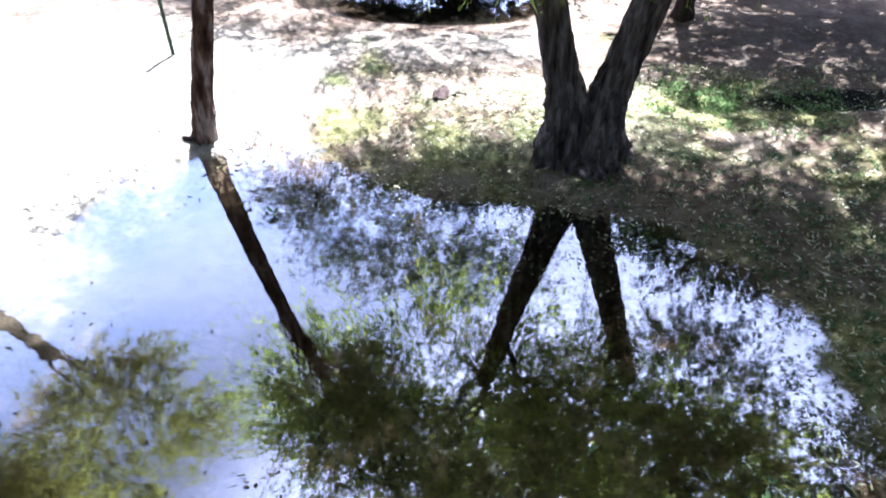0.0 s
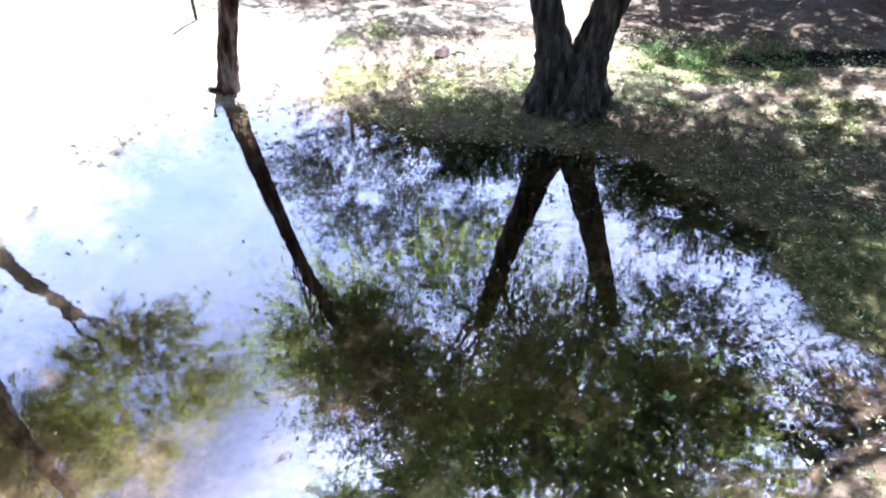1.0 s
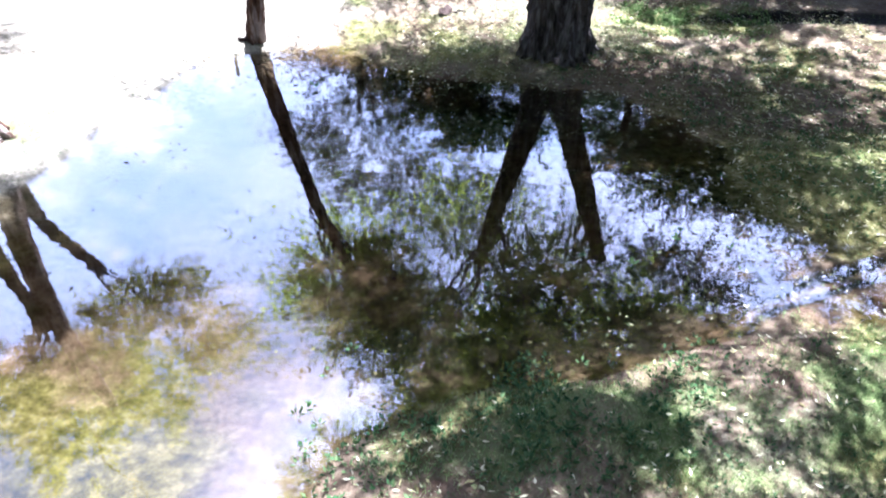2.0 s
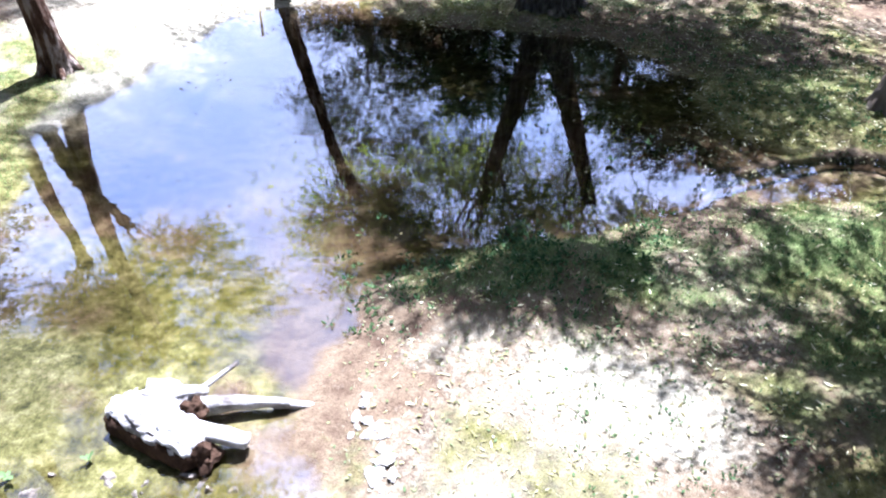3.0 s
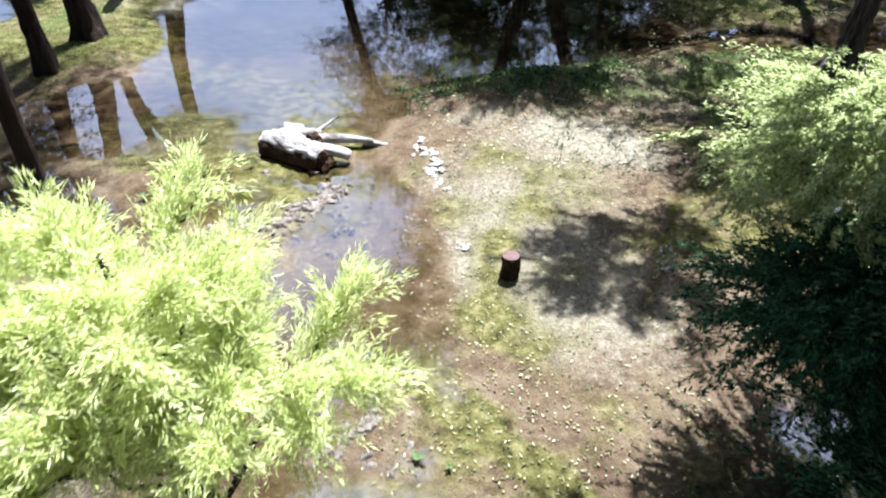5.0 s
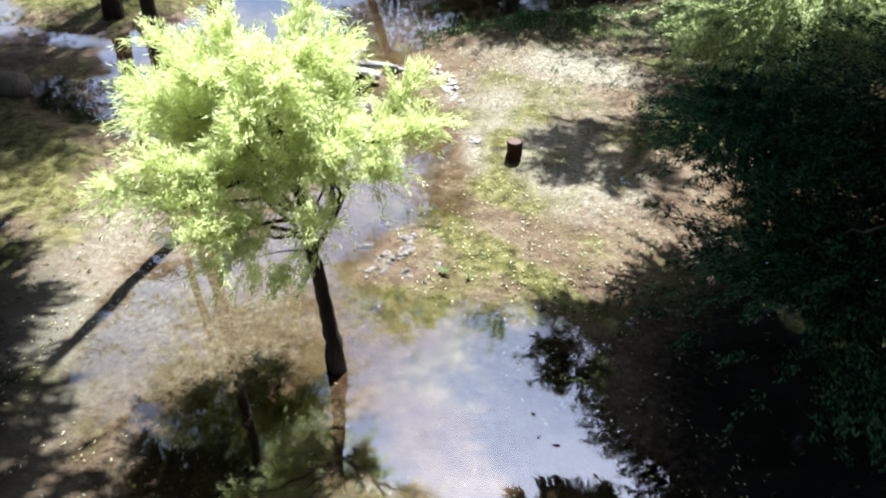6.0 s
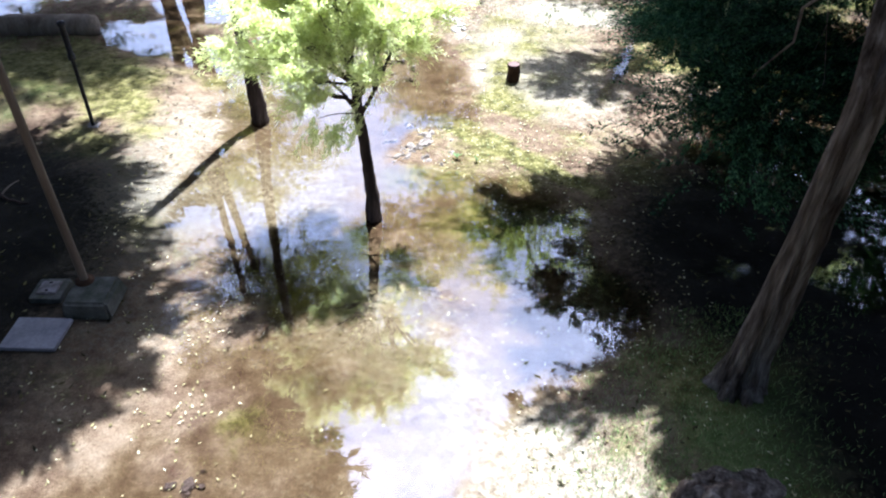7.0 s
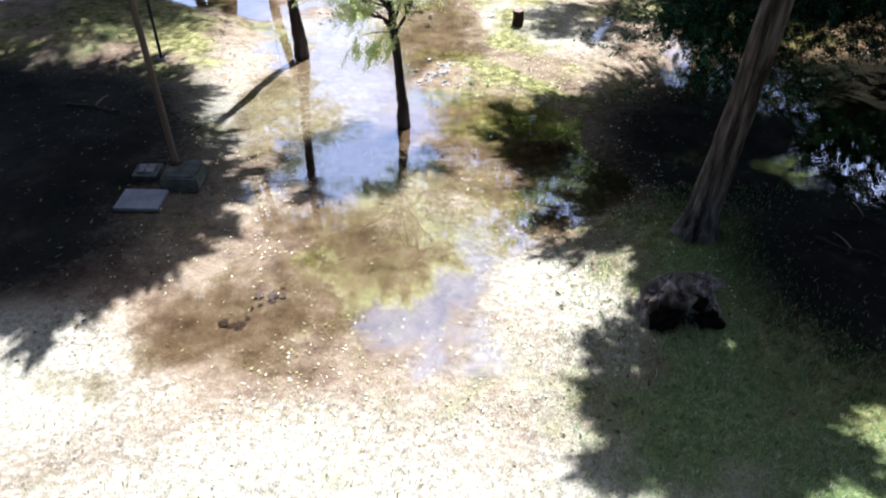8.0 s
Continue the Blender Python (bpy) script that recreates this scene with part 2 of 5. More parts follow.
def water_material():
    """Still water; over the shallowest ground it thins out among the grass."""
    m, n, l, b = material("still flood water")
    n.remove(b)
    depth = n.new("ShaderNodeVertexColor")
    depth.layer_name = "depth"
    frayed = noise_node(n, l, 14, 5, 0.7)
    add = n.new("ShaderNodeMath")
    add.operation = "MULTIPLY_ADD"
    l.new(frayed.outputs[0], add.inputs[0])
    add.inputs[1].default_value = 0.5
    l.new(depth.outputs["Color"], add.inputs[2])
    film = n.new("ShaderNodeMapRange")
    film.interpolation_type = "SMOOTHSTEP"
    film.inputs["From Min"].default_value, film.inputs["From Max"].default_value = 0.2, 0.95
    l.new(add.outputs[0], film.inputs["Value"])
    tint = mixed(n, l, film.outputs[0], (1.0, 1.0, 1.0), (0.84, 0.80, 0.71))
    clear = n.new("ShaderNodeBsdfTransparent")
    l.new(tint.outputs[0], clear.inputs["Color"])
    gloss = n.new("ShaderNodeBsdfGlossy")
    gloss.inputs["Roughness"].default_value = 0.02
    # IOR set well above water's, to brighten the mirrored sky
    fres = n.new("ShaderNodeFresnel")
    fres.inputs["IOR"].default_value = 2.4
    ripple = noise_node(n, l, 3.0, 1.5, 0.4, (0.8, 2.4, 1.0))
    bp = n.new("ShaderNodeBump")
    bp.inputs["Strength"].default_value, bp.inputs["Distance"].default_value = 0.03, 0.02
    l.new(ripple.outputs[0], bp.inputs["Height"])
    l.new(bp.outputs[0], gloss.inputs["Normal"])
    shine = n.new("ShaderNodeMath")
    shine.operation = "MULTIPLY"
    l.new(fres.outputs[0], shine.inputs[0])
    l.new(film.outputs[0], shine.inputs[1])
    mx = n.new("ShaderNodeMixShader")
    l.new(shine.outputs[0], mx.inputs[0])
    l.new(clear.outputs[0], mx.inputs[1])
    l.new(gloss.outputs[0], mx.inputs[2])
    l.new(mx.outputs[0], n["Material Output"].inputs["Surface"])
    return m


M_GROUND, M_WATER = ground_material(), water_material()


# ---- mesh helpers ----
def rng(seed):
    return np.random.default_rng(seed)


def mesh_from(name, verts, faces, mat, smooth=False):
    """A mesh from an (n, 3) array of vertices and an (m, k) array of faces."""
    me = bpy.data.meshes.new(name)
    verts, faces = np.asarray(verts, dtype=np.float32), np.asarray(faces, dtype=np.int32)
    k = faces.shape[1]
    me.vertices.add(len(verts))
    me.vertices.foreach_set("co", verts.ravel())
    me.loops.add(faces.size)
    me.loops.foreach_set("vertex_index", faces.ravel())
    me.polygons.add(len(faces))
    me.polygons.foreach_set("loop_start", np.arange(0, faces.size, k, dtype=np.int32))
    me.polygons.foreach_set("loop_total", np.full(len(faces), k, dtype=np.int32))
    me.polygons.foreach_set("use_smooth", np.full(len(faces), smooth))
    me.materials.append(mat)
    me.update(calc_edges=True)
    return me


def part(name, me, parent, label=""):
    ob = new(name, me)
    ob.parent = parent
    return tagged(ob, label)


def thing(name, at, label, category, group="", kind=""):
    ob = new(name)
    ob.location = at
    return tagged(ob, label, category, group, kind)


def bm_mesh(name, bm, mat, smooth=False):
    me = bpy.data.meshes.new(name)
    bm.to_mesh(me)
    bm.free()
    me.materials.append(mat)
    for p in me.polygons:
        p.use_smooth = smooth
    return me


def hash01(i, j, seed):
    h = np.sin(i * 127.1 + j * 311.7 + seed * 74.7) * 43758.5453
    return h - np.floor(h)


def vnoise(x, y, scale, seed=0):
    """Smooth value noise, 0 to 1."""
    x, y = np.asarray(x, dtype=float) * scale, np.asarray(y, dtype=float) * scale
    i, j = np.floor(x), np.floor(y)
    u, v = x - i, y - j
    u, v = u * u * (3 - 2 * u), v * v * (3 - 2 * v)
    a, b, c, d = hash01(i, j, seed), hash01(i + 1, j, seed), hash01(i, j + 1, seed), hash01(i + 1, j + 1, seed)
    return (a * (1 - u) + b * u) * (1 - v) + (c * (1 - u) + d * u) * v


def fbm(x, y, scale, seed=0, octaves=4):
    s, a, t = 0.0, 1.0, 0.0
    for k in range(octaves):
        c, d = math.cos(0.6 * k), math.sin(0.6 * k)
        s, t = s + a * vnoise(c * x - d * y, d * x + c * y, scale * 2 ** k, seed + k), t + a
        a *= 0.5
    return s / t


def spot(x, y, cx, cy, rx, ry, turn=0.0, soft=0.35):
    """1 inside an ellipse, 0 outside, with a soft edge."""
    c, s = math.cos(radians(turn)), math.sin(radians(turn))
    u, v = (x - cx) * c + (y - cy) * s, -(x - cx) * s + (y - cy) * c
    d = np.sqrt((u / rx) ** 2 + (v / ry) ** 2)
    return 1 / (1 + np.exp(np.clip((d - 1) / (soft * 0.3), -40, 40)))


def tube(points, radii, sides=8, rough=0.0, lobes=0.0, seed=0, cap=True, ridges=0.0):
    """A tapered limb along points, with an uneven skin; lobes give a fluted foot."""
    pts, rad = np.asarray(points, dtype=float), np.asarray(radii, dtype=float)
    g, k = rng(seed), len(pts)
    tan = np.gradient(pts, axis=0)
    tan /= np.linalg.norm(tan, axis=1)[:, None]
    side = np.cross(tan, (0.31, 0.95, 0.05))
    side /= np.linalg.norm(side, axis=1)[:, None]
    other = np.cross(tan, side)
    ang = np.arange(sides) * 2 * math.pi / sides
    ph = g.uniform(0, 6.28, 3)
    flute = 1 + rough * 0.6 * np.sin(ang * 3 + ph[0]) + rough * 0.4 * np.sin(ang * 5 + ph[1])
    r = rad[:, None] * flute[None, :] * (1 + rough * g.normal(0, 0.35, (k, sides)))
    if ridges:
        up = np.linspace(0, 1, k)[:, None]
        wav = fbm(np.broadcast_to(ang * 2.6, (k, sides)), np.broadcast_to(up * 5, (k, sides)), 1.6, seed, 3)
        r = r * (1 + ridges * (np.abs(((ang[None, :] * 3.3 + 2.2 * wav) % 1.0) - 0.5) * 2 - 0.5))
    foot = np.exp(-np.linspace(0, 7, k))[:, None]
    r = r * (1 + lobes * foot * (0.6 + np.maximum(0, np.sin(ang * 4 + ph[2]))[None, :]))
    v = pts[:, None, :] + r[:, :, None] * (np.cos(ang)[None, :, None] * side[:, None, :] + np.sin(ang)[None, :, None] * other[:, None, :])
    v = v.reshape(-1, 3)
    a = (np.arange(k - 1)[:, None] * sides + np.arange(sides)[None, :])
    b = (np.arange(k - 1)[:, None] * sides + (np.arange(sides)[None, :] + 1) % sides)
    f = np.stack([a, b, b + sides, a + sides], axis=-1).reshape(-1, 4)
    if cap:
        v = np.vstack([v, pts[-1] + tan[-1] * rad[-1] * 0.3])
        last = (k - 1) * sides + np.arange(sides)
        nxt = (k - 1) * sides + (np.arange(sides) + 1) % sides
        top = np.full(sides, len(v) - 1)
        f = np.vstack([f, np.stack([last, nxt, top, top], axis=-1)])
    return v, f


def tube_mesh(name, points, radii, mat, **how):
    v, f = tube(points, radii, **how)
    quads = [tuple(q) if q[2] != q[3] else tuple(q[:3]) for q in f.tolist()]
    me = bpy.data.meshes.new(name)
    me.from_pydata(v.tolist(), [], quads)
    for p in me.polygons:
        p.use_smooth = True
    me.materials.append(mat)
    return me


def curve_between(a, b, bow, n=10):
    """Points from a to b on an arc that bows by the vector bow."""
    s = np.linspace(0, 1, n)[:, None]
    return np.asarray(a) * (1 - s) + np.asarray(b) * s + np.asarray(bow) * (4 * s * (1 - s))


def leaf_quads(pos, way, length, width, g, flat=0.0):
    """Narrow pointed leaves, two triangles each, folded a little along the midrib."""
    n = len(pos)
    way = way / (np.linalg.norm(way, axis=1)[:, None] + 1e-9)
    side = np.cross(way, g.normal(0, 1, (n, 3)) * (1 - 0.6 * flat) + np.array((0, 0, 1.6 * flat)))
    side /= np.linalg.norm(side, axis=1)[:, None] + 1e-9
    ln = (length * g.uniform(0.7, 1.3, n))[:, None]
    wd = (width * g.uniform(0.7, 1.3, n))[:, None]
    mid = pos + way * ln * 0.45
    v = np.stack([pos, mid + side * wd * 0.5, pos + way * ln, mid - side * wd * 0.5], axis=1).reshape(-1, 3)
    return v, np.arange(n * 4).reshape(-1, 4)


def strand_leaves(g, feet, out, reach, droop, per, length, width, scatter=0.03, flat=0.0):
    """Leaves along strands that leave the roots along out and bend down."""
    n = len(feet)
    s = g.uniform(0.0, 1.0, (n, per)) * (reach * g.uniform(0.5, 1.2, n))[:, None]
    p = feet[:, None, :] + out[:, None, :] * s[:, :, None]
    p[:, :, 2] -= droop * s * s
    tan = np.repeat(out[:, None, :], per, axis=1).copy()
    tan[:, :, 2] -= 2 * droop * s
    p = p + g.normal(0, scatter, p.shape)
    way = tan / (np.linalg.norm(tan, axis=2)[:, :, None] + 1e-9) + g.normal(0, 0.42, p.shape)
    return leaf_quads(p.reshape(-1, 3), way.reshape(-1, 3), length, width, g, flat)


def crown_points(g, n, centre, radii, hollow=0.45):
    """Points in an ellipsoid, most of them towards its skin."""
    d = g.normal(0, 1, (n, 3))
    d /= np.linalg.norm(d, axis=1)[:, None]
    r = (hollow + (1 - hollow) * g.uniform(0, 1, n)) ** 0.6
    return np.asarray(centre) + d * np.asarray(radii) * r[:, None], d


def clumped(g, n, centre, radii, clumps, size):
    """Roots of strands in uneven clumps within an ellipsoid, and the way out of each clump."""
    mids, d = crown_points(g, clumps, centre, np.asarray(radii) * 0.9, 0.3)
    which = g.integers(0, clumps, n)
    spread = g.normal(0, 1, (n, 3)) * np.array((1, 1, 0.6)) * size * g.uniform(0.6, 1.3, clumps)[which][:, None]
    out = d[which] * 0.9 + spread / (np.linalg.norm(spread, axis=1)[:, None] + 1e-6) * 0.65
    return mids[which] + spread, out, mids


def grown_tree(name, base, label, category, bark, stems, crowns, leaf_mat, seed, leaf=(0.09, 0.014), limbs=8, lobes=0.5, sides=28, group="", clump=0.33, rise=0.4, roots=0, flat=0.0, spread=0.03):
    """A tree: stems (points from the base, radii), limbs that reach into the crowns, and strands of leaves.
    crowns: centre, radii, strands, leaves per strand, reach, droop; all relative to the base."""
    g = rng(seed)
    tree = thing(name, base, label, category, group)
    for i, (pts, radii) in enumerate(stems):
        fine = np.linspace(0, 1, 36)
        at = np.linspace(0, 1, len(pts))
        dense = np.stack([np.interp(fine, at, np.asarray(pts)[:, c]) for c in range(3)], axis=1)
        k = np.array([0.25, 0.5, 0.25])
        for c in range(3):
            dense[1:-1, c] = np.convolve(dense[:, c], k, "same")[1:-1]
        dense[1:-1] += g.normal(0, 0.04 * min(radii), dense[1:-1].shape)
        part("trunk", tube_mesh("trunk", dense, np.interp(fine, at, radii), bark, sides=sides, rough=0.05, lobes=lobes, seed=seed + i, ridges=0.3), tree)
    for k in range(roots):
        a, r = 6.28 * (k + g.uniform(-0.25, 0.25)) / roots, stems[0][1][0]
        mid = np.mean([s[0][1][:2] for s in stems], axis=0)
        p0 = (mid[0] + math.cos(a) * r * 0.75, mid[1] + math.sin(a) * r * 0.75, 0.22)
        p1 = (mid[0] + math.cos(a) * r * g.uniform(1.9, 2.8), mid[1] + math.sin(a) * r * g.uniform(1.9, 2.8), -0.10)
        part("root", tube_mesh("root", curve_between(p0, p1, (0, 0, -0.05), 8), np.linspace(r * 0.34, r * 0.08, 8), bark, sides=9, rough=0.08, seed=seed + 7 * k), tree)
    leaves_v, leaves_f, off = [], [], 0
    tops = [np.asarray(p[-1], dtype=float) for p, r in stems]
    tip_r = [r[-1] for p, r in stems]
    for ci, (centre, radii, strands, per, reach, droop, *own) in enumerate(crowns):
        size = own[0] if own else clump
        near = int(np.argmin([np.linalg.norm(np.asarray(centre) - t) for t in tops]))
        stem = np.asarray(stems[near][0], dtype=float)
        count = max(6, int(7.0 * (radii[0] * radii[1] * radii[2]) ** (1 / 3) / size * 0.9))
        feet, out, mids = clumped(g, strands, centre, radii, count, size)
        for k in range(min(limbs, count)):
            f = g.uniform(0.62, 1.0)
            start = np.array([np.interp(f, np.linspace(0, 1, len(stem)), stem[:, c]) for c in range(3)])
            far = np.linalg.norm(mids[k] - start)
            if far > 3.0 and k > 1:
                continue
            path = curve_between(start, mids[k], (0, 0, 0.12 * far), 9)
            path[1:-1] += g.normal(0, 0.025 * far, path[1:-1].shape)
            r0 = tip_r[near] * g.uniform(0.3, 0.55) * min(1.0, 2.2 / far)
            part("limb", tube_mesh("limb", path, np.linspace(r0, r0 * 0.2, 9), bark, sides=7, rough=0.08, seed=seed + 31 * k), tree)
        out[:, 2] = np.abs(out[:, 2]) * rise + 0.05
        v, f = strand_leaves(g, feet, out, reach, droop, per, leaf[0], leaf[1], spread if leaf[0] < 0.1 else 0.055, flat)
        if leaf[0] > 0.1:
            # large leaves of the high crowns: one tapered triangle each
            q = v.reshape(-1, 4, 3)
            half = (q[:, 1] - q[:, 3]) * 0.5
            v = np.stack([q[:, 0] + half, q[:, 2], q[:, 0] - half], axis=1).reshape(-1, 3)
            f = np.arange(len(v)).reshape(-1, 3)
        leaves_v.append(v), leaves_f.append(f + off)
        off += len(v)
    part("crown", mesh_from("crown", np.vstack(leaves_v), np.vstack(leaves_f), leaf_mat), tree)
    return tree


# ---- ground and water ----
def ditch(x, y, wide):
    """1 along the ditch that winds east from the pond, 0 away from it."""
    mid = np.interp(x, (2.2, 2.72, 2.92, 3.67, 4.5, 5.0, 5.3, 5.64, 6.2), (1.75, 1.95, 2.16, 2.47, 2.78, 2.74, 2.55, 2.02, 1.1))
    slope = 1 + 0.9 / (1 + np.exp(np.clip(-(x - 5.2) * 8, -40, 40)))
    return np.exp(-np.clip(np.abs((y - mid) / (wide * slope)), 0, 3) ** 4) / (1 + np.exp(np.clip(-(x - 2.4) * 6, -40, 40)))


# hollows and mounds round the pond: centre, radii, turn, height, softness
NORTH_FORMS = (
    (-1.4, 4.1, 3.1, 3.9, -12, -0.22, 0.6),      # the pond
    (1.5, 3.0, 0.9, 1.2, 30, -0.06, 0.5),
    (2.9, 5.0, 1.8, 0.6, -57, -0.032, 0.7),       # wet hollow east of it
    (0.35, -3.65, 0.4, 0.3, 0, 0.03, 0.8),
    (1.25, 8.75, 2.2, 1.6, 0, 0.20, 0.9),      # mound of the forked tree
    (-0.25, 7.45, 1.1, 0.8, 0, 0.11, 0.9),
    (5.2, 6.6, 2.1, 2.2, 0, 0.09, 1.0),          # leafy meadow to the east
    (5.2, 4.2, 2.0, 1.0, 0, 0.12, 0.5),
    (-6.4, 6.6, 2.3, 3.2, 0, 0.14, 0.5),         # west bank
    (-6.6, 2.0, 1.5, 1.5, 0, 0.12, 0.5),
    (-4.3, 9.6, 3.2, 1.6, 0, 0.14, 0.5),
    (6.7, 9.2, 1.7, 1.6, 0, 0.10, 0.5),
)
# banks and lawns south of it: centre, radii, turn, height, softness
SOUTH_FORMS = (
    (3.2, -0.2, 4.1, 1.65, 8, 0.17, 0.35),       # south bank
    (0.15, 0.5, 1.3, 0.72, 8, 0.13, 0.4),
    (2.5, 1.0, 2.3, 0.55, 14, 0.08, 0.3),
    (-1.15, -3.2, 0.6, 1.7, 8, -0.025, 0.8),     # the wet path
    (0.5, -3.2, 1.65, 3.05, 10, 0.078, 0.7),       # the stump's spit
    (-0.3, -6.0, 1.1, 0.35, -35, 0.008, 0.8),
    (-6.9, -5.2, 2.6, 4.6, 0, 0.15, 0.35),       # shaded bank to the west
    (-5.2, -9.0, 1.15, 2.4, 0, 0.11, 0.4),
    (2.6, -12.2, 2.6, 3.0, 0, 0.15, 0.35),       # lawn to the south-east
    (2.3, -9.5, 1.3, 1.2, 0, 0.06, 0.5),
    (-0.1, -8.3, 0.8, 1.2, 0, -0.03, 0.7),
    (1.1, -7.5, 0.5, 0.5, 0, 0.04, 0.7),
    (2.6, -6.9, 1.0, 0.8, 0, 0.05, 0.7),
    (0.5, -10.9, 1.0, 1.2, 15, 0.05, 0.8),
    (-2.5, -2.68, 0.85, 0.25, 35, 0.03, 0.8),     # bars of dry mud clods
    (-1.3, -5.5, 0.4, 0.25, 55, 0.03, 0.8),
    (2.9, -2.9, 0.9, 0.9, 0, 0.05, 0.7),
    (-5.3, -0.55, 0.8, 0.95, 0, -0.07, 0.6),
    (-5.7, -2.2, 1.7, 0.6, -35, -0.12, 0.5),     # pool by the grey log
    (-3.0, -0.5, 1.3, 1.4, 0, 0.045, 0.9),
    (-3.9, -3.1, 1.1, 0.9, 0, 0.03, 0.8),
    (-3.5, -8.8, 0.8, 1.3, 0, 0.035, 0.8),
    (-1.8, -9.5, 0.7, 0.7, 0, -0.02, 0.8),
    (-2.4, -15.0, 6.5, 2.85, 0, 0.15, 0.4),     # dry lawn to the south
)


def land(x, y):
    """Height of the ground over the water's level."""
    h = -0.035 + 0.09 * (fbm(x, y, 0.9, 3, 5) - 0.5) + 0.05 * (fbm(x, y, 0.25, 9, 2) - 0.5) + 0.055 * (fbm(0.8 * x + 0.6 * y, 0.8 * y - 0.6 * x, 3.1, 5, 4) - 0.5)
    for cx, cy, rx, ry, turn, up, soft in NORTH_FORMS + SOUTH_FORMS:
        h = h + up * spot(x, y, cx, cy, rx, ry, turn, soft)
    h = h - spot(x, y, 0.6, -2.7, 1.9, 2.5, 0, 0.5) * np.maximum(0, h - 0.06)
    h = h + 0.14 / (1 + np.exp(-(y - 10.3) * 3)) - 0.26 * spot(x, y, 0.0, 13.4, 1.9, 0.9, 0, 0.5)
    # the ditch with its cut banks
    cut = ditch(x, y, 0.16)
    lip = ditch(x, y, 0.34) - cut
    h = h * (1 - cut) - 0.06 * cut + 0.03 * np.maximum(0, lip)
    # a narrow wet runnel east of the stump
    run = np.interp(-y, (1.7, 2.3, 2.9, 3.45, 3.95, 5.2), (2.32, 2.1, 1.9, 1.67, 1.4, 1.0))
    rill = 0.75 * np.exp(-((x - run) / 0.15) ** 2) * spot(x, y, 1.7, -3.2, 2.0, 1.6, 0, 0.3)
    h = h * (1 - rill) - 0.03 * rill
    # a drain beyond the forked tree
    cut2 = np.exp(-((y - 9.3 - 0.05 * (x - 5)) / 0.26) ** 4) / (1 + np.exp(-(x - 3.4) * 4))
    h = h * (1 - cut2) + 0.02 * cut2
    away = np.sqrt(np.maximum(0, np.abs(x + 0.5) - 11) ** 2 + np.maximum(0, np.abs(y + 1) - 16) ** 2)
    return h + 0.25 * (1 - np.exp(-away / 6))


# green patches: centre, radii, turn, share
NORTH_GREEN = (
    (4.9, 0.1, 3.3, 1.9, 8, 0.85),
    (4.2, -2.9, 2.2, 1.5, 0, 0.8),
    (0.3, 0.6, 1.3, 0.6, 12, 0.7),
    (2.6, 1.0, 2.4, 0.75, 14, 0.6),
    (1.6, 0.35, 1.7, 0.7, 10, 0.9),
    (5.2, 4.4, 2.6, 1.5, 0, 0.95),
    (4.6, 6.5, 2.4, 1.8, 0, 0.55),
    (1.4, 7.6, 2.3, 1.6, 0, 0.55),
    (-0.9, 8.4, 1.0, 1.3, 0, 0.7),
    (4.0, 9.3, 1.3, 0.9, 0, 0.95),
    (-7.0, 3.5, 2.6, 3.0, 0, 0.8),
    (-4.6, 2.0, 1.2, 2.6, 0, 0.5),
)
SOUTH_GREEN = (
    (-3.3, -0.4, 1.6, 2.2, 10, 1.0),
    (2.2, -12.2, 2.2, 2.0, 0, 1.0),
    (2.4, -10.3, 2.0, 1.7, 0, 0.8),
    (0.0, -5.87, 1.3, 0.15, -42, 1.5),
    (-6.0, -3.6, 2.6, 1.5, -20, 0.7),
    (-7.0, -4.0, 3.0, 5.0, 0, 0.45),
    (-1.5, 10.4, 0.9, 0.7, 0, 0.6),
    (0.5, 5.4, 1.2, 1.6, 0, 0.75),
    (0.4, -2.6, 1.6, 2.6, 10, 0.38),
    (-0.2, -5.8, 2.0, 2.0, 20, 0.62),
    (-2.6, -10.4, 1.5, 1.4, 0, 0.12),
)
# pale dry patches, with painted sun and sky sheen: centre, radii, turn, share
DRY_AND_SUNLIT = (
    (-1.4, -15.0, 6.0, 2.9, 0, 1.0),
    (-5.3, 9.8, 3.2, 2.6, 0, 1.0),
    # a pool of sunlight on the bank, painted pale
    (1.15, -1.0, 1.15, 0.6, -35, 0.7),
    (0.2, -0.5, 1.1, 0.5, 0, 0.5),
    (-5.2, 6.0, 2.0, 2.9, 0, 1.0),
    (1.0, 9.6, 2.0, 0.9, 0, 0.3),
    (0.3, 11.2, 3.5, 0.9, 0, 0.4),
    (-4.2, -6.0, 1.4, 1.9, 10, 0.6),
)
DRY_AND_SHEEN = (
    (-2.9, -6.2, 1.2, 1.4, 0, 0.6),
    (-0.2, -11.0, 0.9, 1.2, 20, 0.6),
    (-5.2, -11.7, 1.8, 1.0, 0, 0.9),
    (-2.3, -9.6, 2.0, 2.0, 0, 0.48),
    (0.5, -2.9, 1.4, 2.5, 10, 0.62),
    (-2.4, -2.6, 1.0, 0.5, 20, 0.6),
    # pale tone painted in place of the sky's sheen on wet mud
    (-2.9, -3.7, 1.5, 1.2, 0, 0.5),
    (-1.2, -3.0, 0.5, 1.6, 8, 0.35),
)


